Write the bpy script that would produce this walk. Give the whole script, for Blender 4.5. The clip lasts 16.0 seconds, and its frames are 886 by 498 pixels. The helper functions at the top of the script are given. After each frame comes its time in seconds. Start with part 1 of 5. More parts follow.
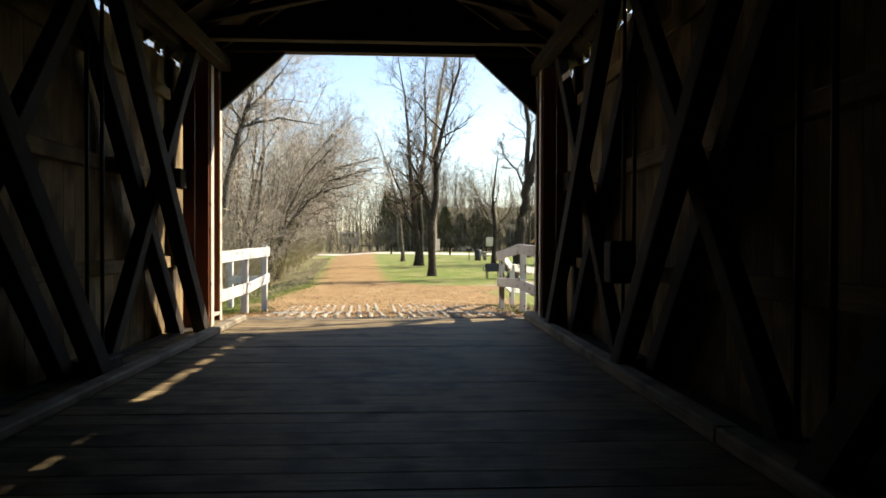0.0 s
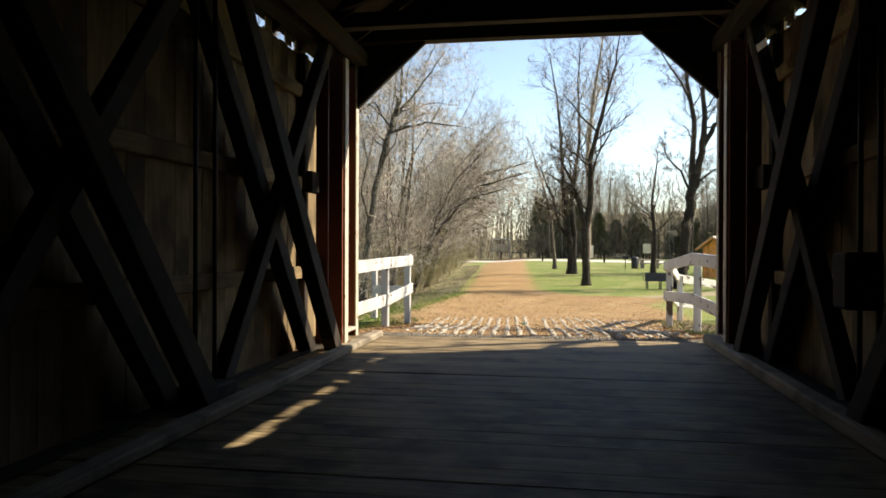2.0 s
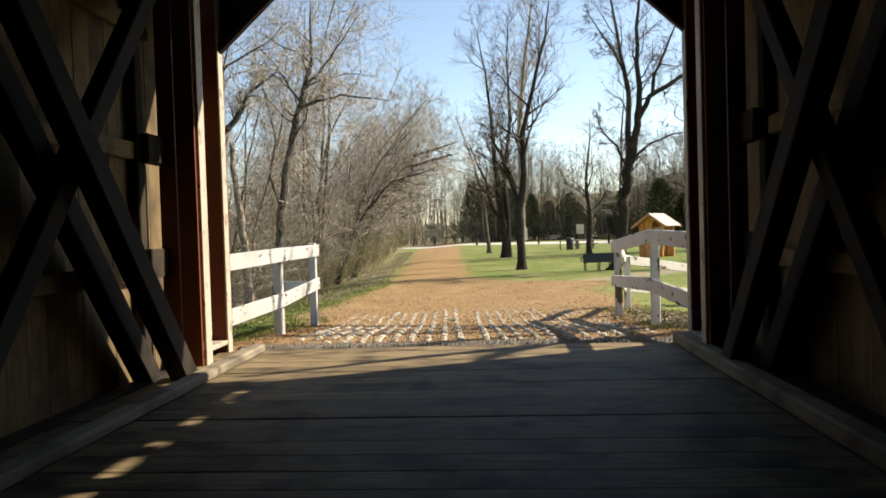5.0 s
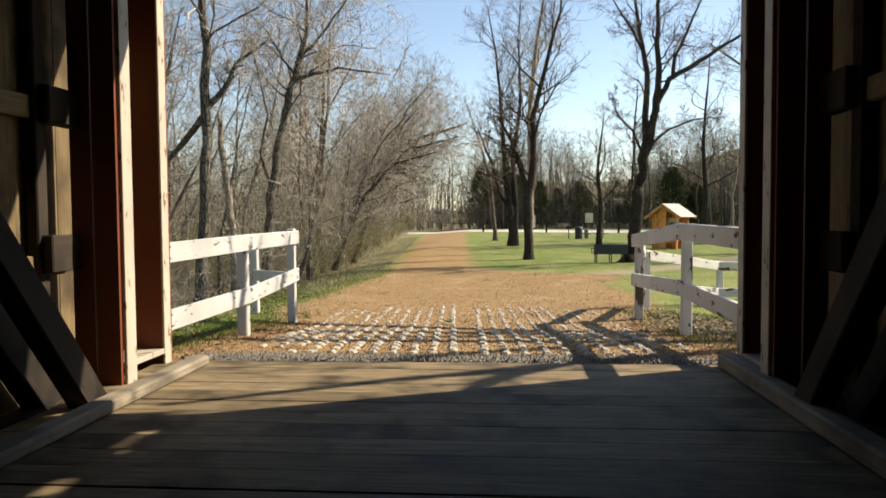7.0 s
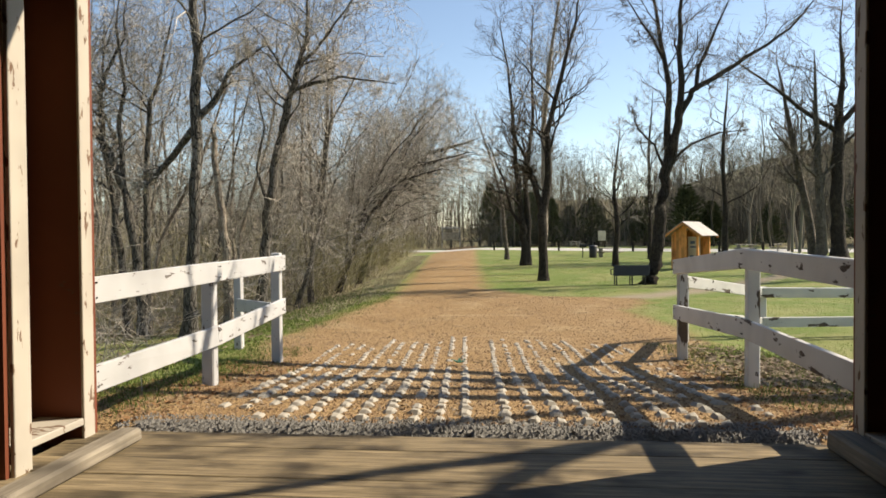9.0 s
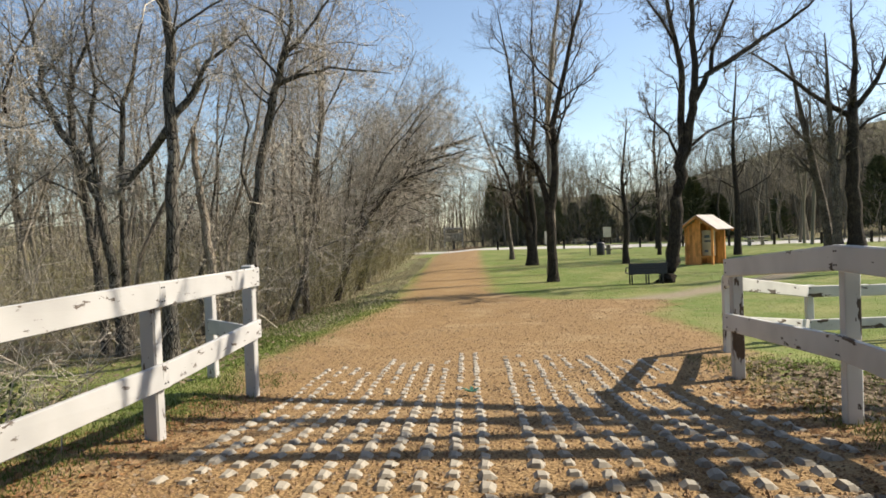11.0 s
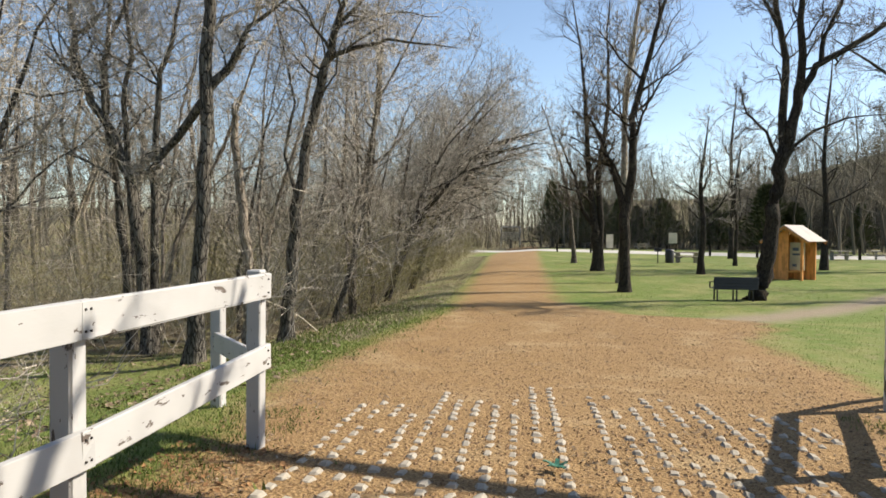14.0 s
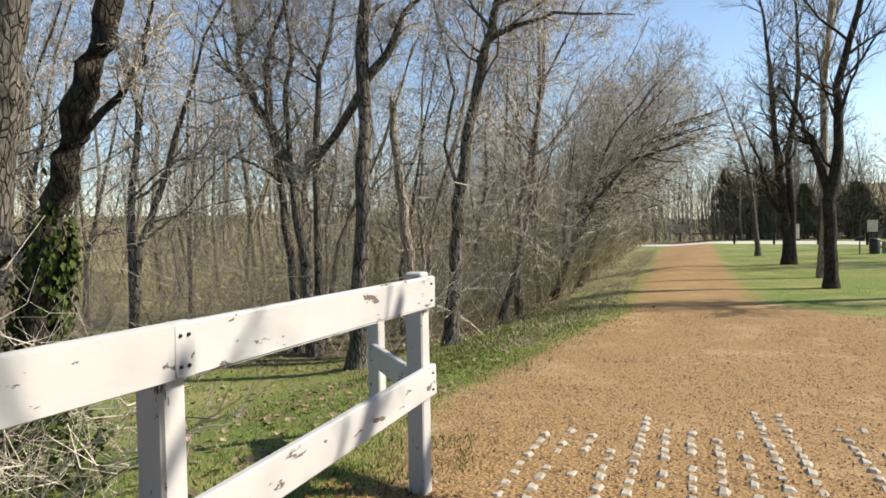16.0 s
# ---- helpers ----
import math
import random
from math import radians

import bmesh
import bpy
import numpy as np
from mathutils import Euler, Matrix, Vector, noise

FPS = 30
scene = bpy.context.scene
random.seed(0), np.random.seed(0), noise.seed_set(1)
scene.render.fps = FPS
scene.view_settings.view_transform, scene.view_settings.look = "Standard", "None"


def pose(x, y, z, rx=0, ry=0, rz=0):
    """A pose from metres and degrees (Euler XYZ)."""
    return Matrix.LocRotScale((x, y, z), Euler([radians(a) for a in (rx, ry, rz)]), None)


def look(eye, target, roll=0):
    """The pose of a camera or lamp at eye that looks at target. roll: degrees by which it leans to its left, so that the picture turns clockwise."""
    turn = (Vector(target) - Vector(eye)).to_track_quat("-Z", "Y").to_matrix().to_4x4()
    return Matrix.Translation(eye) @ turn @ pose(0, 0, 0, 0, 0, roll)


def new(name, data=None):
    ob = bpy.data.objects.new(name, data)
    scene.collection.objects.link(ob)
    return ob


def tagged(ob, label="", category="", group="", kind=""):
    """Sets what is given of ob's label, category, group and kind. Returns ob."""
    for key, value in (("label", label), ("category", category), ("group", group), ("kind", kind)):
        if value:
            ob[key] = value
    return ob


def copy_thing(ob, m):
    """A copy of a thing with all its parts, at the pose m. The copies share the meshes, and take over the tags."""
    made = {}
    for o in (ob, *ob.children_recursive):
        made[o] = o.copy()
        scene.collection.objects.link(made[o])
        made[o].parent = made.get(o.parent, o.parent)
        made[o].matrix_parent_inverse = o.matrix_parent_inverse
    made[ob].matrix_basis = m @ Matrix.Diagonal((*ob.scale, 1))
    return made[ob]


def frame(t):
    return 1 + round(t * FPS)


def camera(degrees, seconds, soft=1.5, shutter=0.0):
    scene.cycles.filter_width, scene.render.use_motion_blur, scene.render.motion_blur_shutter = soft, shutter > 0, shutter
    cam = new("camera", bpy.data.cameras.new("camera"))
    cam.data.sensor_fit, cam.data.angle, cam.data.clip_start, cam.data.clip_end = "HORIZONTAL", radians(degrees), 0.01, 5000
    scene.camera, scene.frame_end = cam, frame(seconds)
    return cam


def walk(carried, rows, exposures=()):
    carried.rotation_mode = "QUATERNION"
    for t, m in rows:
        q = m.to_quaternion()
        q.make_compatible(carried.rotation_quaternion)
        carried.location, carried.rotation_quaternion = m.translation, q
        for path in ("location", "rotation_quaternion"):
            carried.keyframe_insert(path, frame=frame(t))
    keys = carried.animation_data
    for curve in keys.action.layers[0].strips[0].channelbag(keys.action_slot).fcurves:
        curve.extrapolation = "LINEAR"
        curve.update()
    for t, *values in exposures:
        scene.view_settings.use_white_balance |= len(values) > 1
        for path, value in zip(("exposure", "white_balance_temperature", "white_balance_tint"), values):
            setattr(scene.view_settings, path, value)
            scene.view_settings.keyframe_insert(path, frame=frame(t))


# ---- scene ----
cam = camera(64.1, 16.0, soft=1.7)
PATH = [
    (0, (0.431, -11.655, 1.293), (0.534, -9.658, 1.268), 0.2),
    (0.5, (0.419, -11.35, 1.259), (0.5, -9.352, 1.237), -0.0),
    (1, (0.396, -10.944, 1.291), (0.478, -8.946, 1.294), -0.7),
    (1.5, (0.403, -10.546, 1.309), (0.156, -8.561, 1.308), -0.8),
    (2, (0.396, -10.271, 1.323), (0.075, -8.298, 1.315), 0.2),
    (2.5, (0.446, -9.784, 1.275), (0.197, -7.799, 1.282), -0.5),
    (3, (0.471, -9.458, 1.281), (0.206, -7.476, 1.272), 0.1),
    (3.5, (0.507, -9.057, 1.317), (0.287, -7.069, 1.293), -0.8),
    (4, (0.513, -8.682, 1.275), (0.253, -6.699, 1.255), -1.0),
    (4.5, (0.465, -8.273, 1.292), (0.254, -6.284, 1.259), -1.7),
    (4.7, (0.444, -8.123, 1.279), (0.303, -6.129, 1.238), -2.0),
    (6.8, (0.507, -6.521, 1.312), (0.301, -4.533, 1.231), 0.6),
    (7, (0.495, -6.336, 1.315), (0.334, -4.344, 1.225), -0.4),
    (7.5, (0.478, -5.904, 1.343), (0.356, -3.908, 1.287), -0.4),
    (8, (0.443, -5.536, 1.344), (0.179, -3.554, 1.293), -0.3),
    (8.5, (0.445, -5.153, 1.349), (0.316, -3.158, 1.29), -0.7),
    (9, (0.371, -4.753, 1.383), (0.182, -2.762, 1.342), -0.4),
    (9.2, (0.347, -4.576, 1.376), (0.142, -2.587, 1.364), -0.1),
    (11.3, (0.147, -2.936, 1.421), (-0.055, -0.946, 1.382), -2.4),
    (11.5, (0.104, -2.783, 1.443), (-0.105, -0.795, 1.413), -2.4),
    (12, (0.018, -2.388, 1.423), (-0.117, -0.393, 1.379), -0.4),
    (12.5, (0.023, -2.039, 1.427), (-0.139, -0.046, 1.379), -1.1),
    (13, (-0.097, -1.642, 1.462), (-0.279, 0.35, 1.474), 0.6),
    (13.5, (-0.139, -1.28, 1.449), (-0.311, 0.712, 1.423), -0.2),
    (14, (-0.232, -0.941, 1.467), (-0.582, 1.028, 1.422), 0.5),
    (14.5, (-0.375, -0.568, 1.474), (-0.617, 1.416, 1.434), 0.1),
    (15, (-0.431, -0.242, 1.473), (-0.899, 1.702, 1.449), -0.2),
    (15.5, (-0.767, 0.001, 1.443), (-1.421, 1.891, 1.407), 0.4),
    (16, (-0.775, 0.283, 1.421), (-1.554, 2.125, 1.37), -1.1),
]
walk(cam, [(t, look(eye, aim, roll)) for t, eye, aim, roll in PATH],
     [(0.0, 1.42, 7600, 10), (4.5, 1.11, 7600, 10), (7.0, 0.97, 7600, 10), (9.0, 0.83, 7300, 10), (12.5, 0.78, 7050, 10), (16.0, 0.87, 6900, 10)])

# ---------------------------------------------------------------- light
SUN_AZ = math.atan2(0.9187, 0.395)      # clockwise from +y
SUN_EL = radians(37.4)
world = bpy.data.worlds.new("sky")
scene.world = world
world.use_nodes = True
wn = world.node_tree.nodes
sky = wn.new("ShaderNodeTexSky")
sky.sky_type = 'NISHITA'
sky.sun_disc = False
sky.sun_elevation = SUN_EL
sky.sun_rotation = SUN_AZ
sky.air_density = 0.9
sky.dust_density = 0.4
sky.ozone_density = 2.0
world.node_tree.links.new(sky.outputs[0], wn["Background"].inputs[0])
wn["Background"].inputs[1].default_value = 0.113
sun_data = bpy.data.lights.new("sun", 'SUN')
sun_data.energy = 5.0
sun_data.angle = radians(0.5)
sun_data.color = (1.0, 0.93, 0.83)
sun = new("sun", sun_data)
sun_from = Vector((math.sin(SUN_AZ) * math.cos(SUN_EL), math.cos(SUN_AZ) * math.cos(SUN_EL), math.sin(SUN_EL)))
sun.matrix_basis = look(sun_from * 60, (0, 0, 0))


# ---------------------------------------------------------------- materials
class Mat:
    """A small builder of node materials."""

    def __init__(self, name):
        self.m = bpy.data.materials.new(name)
        self.m.use_nodes = True
        self.t = self.m.node_tree
        self.b = self.t.nodes["Principled BSDF"]

    def node(self, kind, **values):
        n = self.t.nodes.new(kind)
        for k, v in values.items():
            n.inputs[k.replace("_", " ")].default_value = v
        return n

    def link(self, a, b):
        self.t.links.new(a, b)

    def coords(self, scale=(1, 1, 1), space="Object"):
        tc = self.t.nodes.new("ShaderNodeTexCoord")
        mp = self.t.nodes.new("ShaderNodeMapping")
        mp.inputs["Scale"].default_value = scale
        self.link(tc.outputs[space], mp.inputs["Vector"])
        return mp.outputs[0]

    def noise(self, vec, scale, detail=4.0, rough=0.55):
        n = self.node("ShaderNodeTexNoise", Scale=scale, Detail=detail, Roughness=rough)
        self.link(vec, n.inputs["Vector"])
        return n.outputs["Fac"]

    def ramp(self, fac, stops):
        r = self.t.nodes.new("ShaderNodeValToRGB")
        el = r.color_ramp.elements
        el[0].position, el[0].color = stops[0][0], (*stops[0][1], 1)
        el[1].position, el[1].color = stops[-1][0], (*stops[-1][1], 1)
        for p, c in stops[1:-1]:
            e = el.new(p)
            e.color = (*c, 1)
        self.link(fac, r.inputs[0])
        return r.outputs[0]

    def mix(self, fac, a, b, how="MIX"):
        n = self.t.nodes.new("ShaderNodeMix")
        n.data_type, n.blend_type = "RGBA", how
        for sock, v in ((n.inputs[0], fac), (n.inputs[6], a), (n.inputs[7], b)):
            if isinstance(v, (int, float)):
                sock.default_value = v
            elif isinstance(v, tuple):
                sock.default_value = (*v, 1)
            else:
                self.link(v, sock)
        return n.outputs[2]

    def math(self, how, a, b=0.0, c=0.0, clamp=False):
        n = self.t.nodes.new("ShaderNodeMath")
        n.operation, n.use_clamp = how, clamp
        for sock, v in zip(n.inputs, (a, b, c)):
            if isinstance(v, (int, float)):
                sock.default_value = v
            else:
                self.link(v, sock)
        return n.outputs[0]

    def step(self, v, lo, hi):
        n = self.t.nodes.new("ShaderNodeMapRange")
        n.interpolation_type = 'SMOOTHSTEP'
        self.link(v, n.inputs[0])
        n.inputs[1].default_value, n.inputs[2].default_value = lo, hi
        return n.outputs[0]

    def random(self):
        return self.t.nodes.new("ShaderNodeObjectInfo").outputs["Random"]

    def island(self):
        return self.t.nodes.new("ShaderNodeNewGeometry").outputs["Random Per Island"]

    def attribute(self, name):
        n = self.t.nodes.new("ShaderNodeAttribute")
        n.attribute_name = name
        return n.outputs["Fac"]

    def bump(self, height, strength, distance):
        n = self.node("ShaderNodeBump", Strength=strength, Distance=distance)
        self.link(height, n.inputs["Height"])
        self.link(n.outputs[0], self.b.inputs["Normal"])

    def done(self, color, rough=0.8, metal=0.0, spec=None):
        for key, v in (("Base Color", color), ("Roughness", rough), ("Metallic", metal)):
            if isinstance(v, (int, float)):
                self.b.inputs[key].default_value = v
            elif isinstance(v, tuple):
                self.b.inputs[key].default_value = (*v, 1)
            else:
                self.link(v, self.b.inputs[key])
        if spec is not None:
            self.b.inputs["Specular IOR Level"].default_value = spec
        return self.m


def wood(name, pale, dark, rough=0.75, grain=1.0, bump=0.4, spec=0.3):
    """Sawn timber, grain along the piece's own x; each piece has its own tone."""
    m = Mat(name)
    rnd = m.random()
    tc = m.t.nodes.new("ShaderNodeTexCoord")
    off = m.t.nodes.new("ShaderNodeCombineXYZ")
    m.link(m.math("MULTIPLY", rnd, 37.0), off.inputs[0])
    m.link(m.math("MULTIPLY", rnd, 91.0), off.inputs[1])
    add = m.t.nodes.new("ShaderNodeVectorMath")
    m.link(tc.outputs["Object"], add.inputs[0])
    m.link(off.outputs[0], add.inputs[1])
    mp = m.t.nodes.new("ShaderNodeMapping")
    mp.inputs["Scale"].default_value = (1.2, 26 * grain, 26 * grain)
    m.link(add.outputs[0], mp.inputs["Vector"])
    fine = m.noise(mp.outputs[0], 1.6, 6.0, 0.65)
    big = m.noise(add.outputs[0], 1.7, 3.0)
    c = m.ramp(fine, [(0.28, dark), (0.55, tuple((p + d) / 2 for p, d in zip(pale, dark))), (0.8, pale)])
    c = m.mix(m.step(big, 0.42, 0.7), c, tuple(x * 0.62 for x in dark), "MIX")
    tone = m.math("MULTIPLY_ADD", rnd, 0.5, 0.72)
    g = m.t.nodes.new("ShaderNodeCombineColor")
    for i in range(3):
        m.link(tone, g.inputs[i])
    c = m.mix(1.0, c, g.outputs[0], "MULTIPLY")
    m.bump(fine, bump, 0.004)
    return m.done(c, m.math("MULTIPLY_ADD", fine, 0.4, rough - 0.2), spec=spec)


def painted(name, paint, under, wear=0.62, rough=0.6, patch=5.0):
    """Old paint on boards, flaking to the wood beneath."""
    m = Mat(name)
    rnd = m.random()
    tc = m.t.nodes.new("ShaderNodeTexCoord")
    add = m.t.nodes.new("ShaderNodeVectorMath")
    off = m.t.nodes.new("ShaderNodeCombineXYZ")
    m.link(m.math("MULTIPLY", rnd, 53.0), off.inputs[0])
    m.link(off.outputs[0], add.inputs[1])
    m.link(tc.outputs["Object"], add.inputs[0])
    mp = m.t.nodes.new("ShaderNodeMapping")
    mp.inputs["Scale"].default_value = (1.0, 3.0, 3.0)
    m.link(add.outputs[0], mp.inputs["Vector"])
    flake = m.noise(mp.outputs[0], patch, 5.0, 0.62)
    stain = m.noise(add.outputs[0], 1.3, 3.0)
    grain = m.noise(mp.outputs[0], 22.0, 3.0)
    c = m.mix(m.step(stain, 0.35, 0.75), paint, tuple(x * 0.78 for x in paint))
    edge = m.step(flake, wear, wear + 0.02)
    c = m.mix(edge, c, m.mix(grain, under, tuple(x * 0.45 for x in under)))
    h = m.math("SUBTRACT", m.math("MULTIPLY", grain, 0.35), edge)
    m.bump(h, 0.5, 0.003)
    return m.done(c, m.math("MULTIPLY_ADD", edge, 0.25, rough), spec=0.35)


def bark_material(name, pale, dark):
    m = Mat(name)
    v = m.coords((1, 1, 0.22))
    ridges = m.noise(v, 26.0, 5.0, 0.7)
    patch = m.noise(m.coords(), 1.9, 3.0)
    crack = m.t.nodes.new("ShaderNodeTexVoronoi")
    crack.feature = 'DISTANCE_TO_EDGE'
    crack.inputs["Scale"].default_value = 15.0
    m.link(v, crack.inputs["Vector"])
    plate = m.step(crack.outputs["Distance"], -0.02, 0.12)
    c = m.ramp(ridges, [(0.3, dark), (0.7, pale)])
    c = m.mix(m.math("MULTIPLY", m.step(patch, 0.5, 0.72), 0.6), c, tuple(min(1, x * 1.5) for x in pale))
    c = m.mix(plate, tuple(x * 0.7 for x in dark), c)
    m.bump(m.math("ADD", ridges, plate), 1.0, 0.035)
    return m.done(c, 0.92, spec=0.15)


def plain(name, color, rough=0.6, metal=0.0, scale=9.0, vary=0.3, bump=0.15):
    m = Mat(name)
    n = m.noise(m.coords(), scale, 5.0)
    big = m.noise(m.coords(), scale * 0.13, 2.0)
    c = m.mix(n, tuple(x * (1 - vary) for x in color), tuple(min(1.0, x * (1 + vary)) for x in color))
    c = m.mix(m.step(big, 0.4, 0.75), c, tuple(x * 0.8 for x in color))
    m.bump(n, bump, 0.004)
    return m.done(c, rough, metal)


def twig_material(name, pale, dark, through_light=0.0):
    """Twigs, blades and leaves, each with its own tone; thin leaves let some light through."""
    m = Mat(name)
    c = m.mix(m.island(), dark, pale)
    m.done(c, 0.9, spec=0.15)
    if through_light:
        leaf = m.t.nodes.new("ShaderNodeBsdfTranslucent")
        m.link(c, leaf.inputs["Color"])
        both = m.t.nodes.new("ShaderNodeMixShader")
        both.inputs[0].default_value = through_light
        m.link(m.b.outputs[0], both.inputs[1])
        m.link(leaf.outputs[0], both.inputs[2])
        m.link(both.outputs[0], m.t.nodes["Material Output"].inputs[0])
    return m.m


DECK = wood("weathered deck oak", (0.375, 0.288, 0.168), (0.055, 0.042, 0.026), 0.66, bump=1.0, spec=0.16)
# near-black timber; also carries the shade on the portal's inner side
TIMBER = wood("dark timber and portal shade", (0.050, 0.037, 0.025), (0.018, 0.013, 0.009), 0.85)
SIDING = wood("bare tan siding", (0.310, 0.223, 0.112), (0.115, 0.080, 0.041), 0.85, 0.7)
RAFTER = wood("brown rafter timber", (0.075, 0.053, 0.034), (0.03, 0.022, 0.015), 0.85)
CURB = wood("grey kerb timber", (0.330, 0.285, 0.215), (0.135, 0.112, 0.082), 0.8)
CREAM = painted("cream edge paint", (0.44, 0.395, 0.325), (0.20, 0.12, 0.075), 0.60)
RED = painted("barn red paint", (0.155, 0.040, 0.017), (0.16, 0.08, 0.05), 0.66)
WHITE = painted("white fence paint", (0.425, 0.422, 0.412), (0.149, 0.121, 0.102), 0.625)
WORN = painted("worn white fence paint", (0.570, 0.551, 0.513), (0.114, 0.085, 0.062), 0.60, 0.6, 2.4)
STRIPPED = painted("post paint mostly flaked off", (0.40, 0.38, 0.35), (0.105, 0.073, 0.05), 0.555, 0.7, 1.6)
IRON = plain("dark iron rod", (0.035, 0.032, 0.03), 0.55, 0.7)
BARK = bark_material("grey brown bark", (0.225, 0.195, 0.158), (0.044, 0.037, 0.030))
BARK_DARK = bark_material("dark bark", (0.080, 0.066, 0.053), (0.020, 0.017, 0.014))
BARK_WOOD = bark_material("lichen-grey bark", (0.225, 0.205, 0.172), (0.030, 0.026, 0.022))
BARK_PALE = bark_material("pale bark", (0.480, 0.420, 0.340), (0.190, 0.148, 0.112))
TWIG = twig_material("bare twigs", (0.60, 0.54, 0.45), (0.13, 0.112, 0.09))
FAR_TWIG = twig_material("far bare twigs", (0.23, 0.20, 0.148), (0.075, 0.066, 0.049))
TWIG_DARK = twig_material("dark bare twigs", (0.210, 0.172, 0.135), (0.060, 0.050, 0.040))
BRUSH = twig_material("dry brush", (0.50, 0.43, 0.31), (0.23, 0.19, 0.13))
BUDS = twig_material("budding twigs", (0.40, 0.355, 0.18), (0.19, 0.165, 0.088))
NEEDLES = twig_material("cedar needles", (0.135, 0.150, 0.070), (0.055, 0.068, 0.034), 0.4)
IVY = twig_material("ivy leaves", (0.085, 0.115, 0.03), (0.022, 0.036, 0.012), 0.3)
GRASS = twig_material("lawn grass", (0.195, 0.250, 0.064), (0.085, 0.130, 0.028), 0.2)
STRAW = twig_material("pale spring grass", (0.34, 0.305, 0.155), (0.165, 0.170, 0.065), 0.2)
WEED = twig_material("green weeds", (0.140, 0.165, 0.048), (0.055, 0.080, 0.022), 0.3)
LITTER = twig_material("fallen leaves", (0.290, 0.225, 0.155), (0.100, 0.070, 0.046))
MULCH = twig_material("bark mulch", (0.30, 0.165, 0.075), (0.11, 0.058, 0.028))
CONCRETE = plain("weathered concrete", (0.315, 0.285, 0.230), 0.9, 0, 30.0, 0.3, 0.6)
ORANGE = wood("orange stained pine", (0.782, 0.365, 0.119), (0.595, 0.246, 0.072), 0.6, 0.6)
METAL_ROOF = plain("pale metal roof", (0.34, 0.305, 0.28), 0.7, 0.0)
PANEL = plain("cream information panel", (0.55, 0.50, 0.36), 0.6)
BLACK = plain("black coated steel", (0.016, 0.016, 0.018), 0.5)
BLUE = plain("blue grey poster", (0.10, 0.13, 0.18), 0.6)
CHIPPINGS = plain("grey chippings", (0.19, 0.18, 0.16), 0.95, 0, 30, 0.4)
GREEN = plain("green plastic", (0.03, 0.14, 0.09), 0.5)
BROWN_ROOF = plain("brown shingle roof", (0.10, 0.065, 0.045), 0.9)
STONE = plain("pale gravel stones", (0.264, 0.168, 0.092), 0.95, 0, 30, 0.4)


def ground_material():
    m = Mat("ground")
    obj = m.coords()
    ragged = m.math("SUBTRACT", m.noise(obj, 1.6, 6.0, 0.7), 0.5)

    def mask(name, soft=0.16, push=0.7):
        v = m.math("ADD", m.attribute(name), m.math("MULTIPLY", ragged, push))
        return m.step(v, 0.5 - soft, 0.5 + soft)

    fine = m.noise(obj, 46.0, 5.0, 0.7)
    mid = m.noise(obj, 7.0, 5.0, 0.6)
    big = m.noise(obj, 0.55, 4.0)
    grass = m.mix(mid, (0.078, 0.132, 0.024), (0.162, 0.215, 0.048))
    grass = m.mix(m.step(big, 0.42, 0.66), grass, (0.232, 0.232, 0.085))
    grass = m.mix(m.math("MULTIPLY", m.step(m.noise(obj, 2.6, 5.0, 0.7), 0.52, 0.68), 0.6), grass, (0.255, 0.215, 0.120))
    grass = m.mix(m.math("MULTIPLY", fine, 0.5), grass, (0.135, 0.150, 0.045))
    litter = m.mix(m.noise(obj, 22.0, 4.0, 0.7), (0.111, 0.089, 0.053), (0.289, 0.238, 0.149))
    litter = m.mix(m.math("MULTIPLY", m.step(m.noise(obj, 0.8, 5.0, 0.65), 0.44, 0.60), 0.8), litter, m.mix(mid, (0.095, 0.115, 0.036), (0.225, 0.215, 0.090)))
    gravel = m.ramp(fine, [(0.34, (0.104, 0.060, 0.028)), (0.5, (0.262, 0.165, 0.074)), (0.70, (0.405, 0.285, 0.150))])
    gravel = m.mix(m.math("MULTIPLY", m.step(m.noise(obj, 1.1, 5.0), 0.5, 0.72), 0.7), gravel, (0.345, 0.252, 0.138))
    chip = m.t.nodes.new("ShaderNodeTexVoronoi")
    chip.inputs["Scale"].default_value = 28.0
    m.link(obj, chip.inputs["Vector"])
    gravel = m.mix(m.math("MULTIPLY", m.step(m.noise(obj, 9.0, 4.0), 0.55, 0.7), 0.6), gravel, (0.120, 0.060, 0.026))
    grey = m.mix(fine, (0.09, 0.085, 0.075), (0.27, 0.255, 0.225))
    pathc = m.mix(fine, (0.185, 0.150, 0.100), (0.305, 0.255, 0.180))
    c = m.mix(mask("litter", 0.2, 1.0), grass, litter)
    c = m.mix(mask("path", 0.3, 0.6), c, pathc)
    c = m.mix(mask("trail", 0.26, 0.8), c, gravel)
    c = m.mix(mask("chips", 0.1, 0.5), c, grey)
    c = m.mix(mask("lot", 0.05, 0.1), c, (0.448, 0.432, 0.400))
    h = m.math("ADD", m.math("MULTIPLY", fine, 0.4), m.math("ADD", mid, m.math("MULTIPLY", chip.outputs["Distance"], 0.6)))
    m.bump(h, 0.9, 0.03)
    return m.done(c, 0.95, spec=0.2)


GROUND = ground_material()


# ---------------------------------------------------------------- mesh helpers
def mesh_of(name, verts, faces, mats, smooth=False, index=None):
    me = bpy.data.meshes.new(name)
    me.from_pydata(verts, [], faces)
    for mt in (mats if isinstance(mats, (list, tuple)) else [mats]):
        me.materials.append(mt)
    if index is not None:
        me.polygons.foreach_set("material_index", index)
    if smooth:
        me.polygons.foreach_set("use_smooth", [True] * len(me.polygons))
    me.update()
    return me


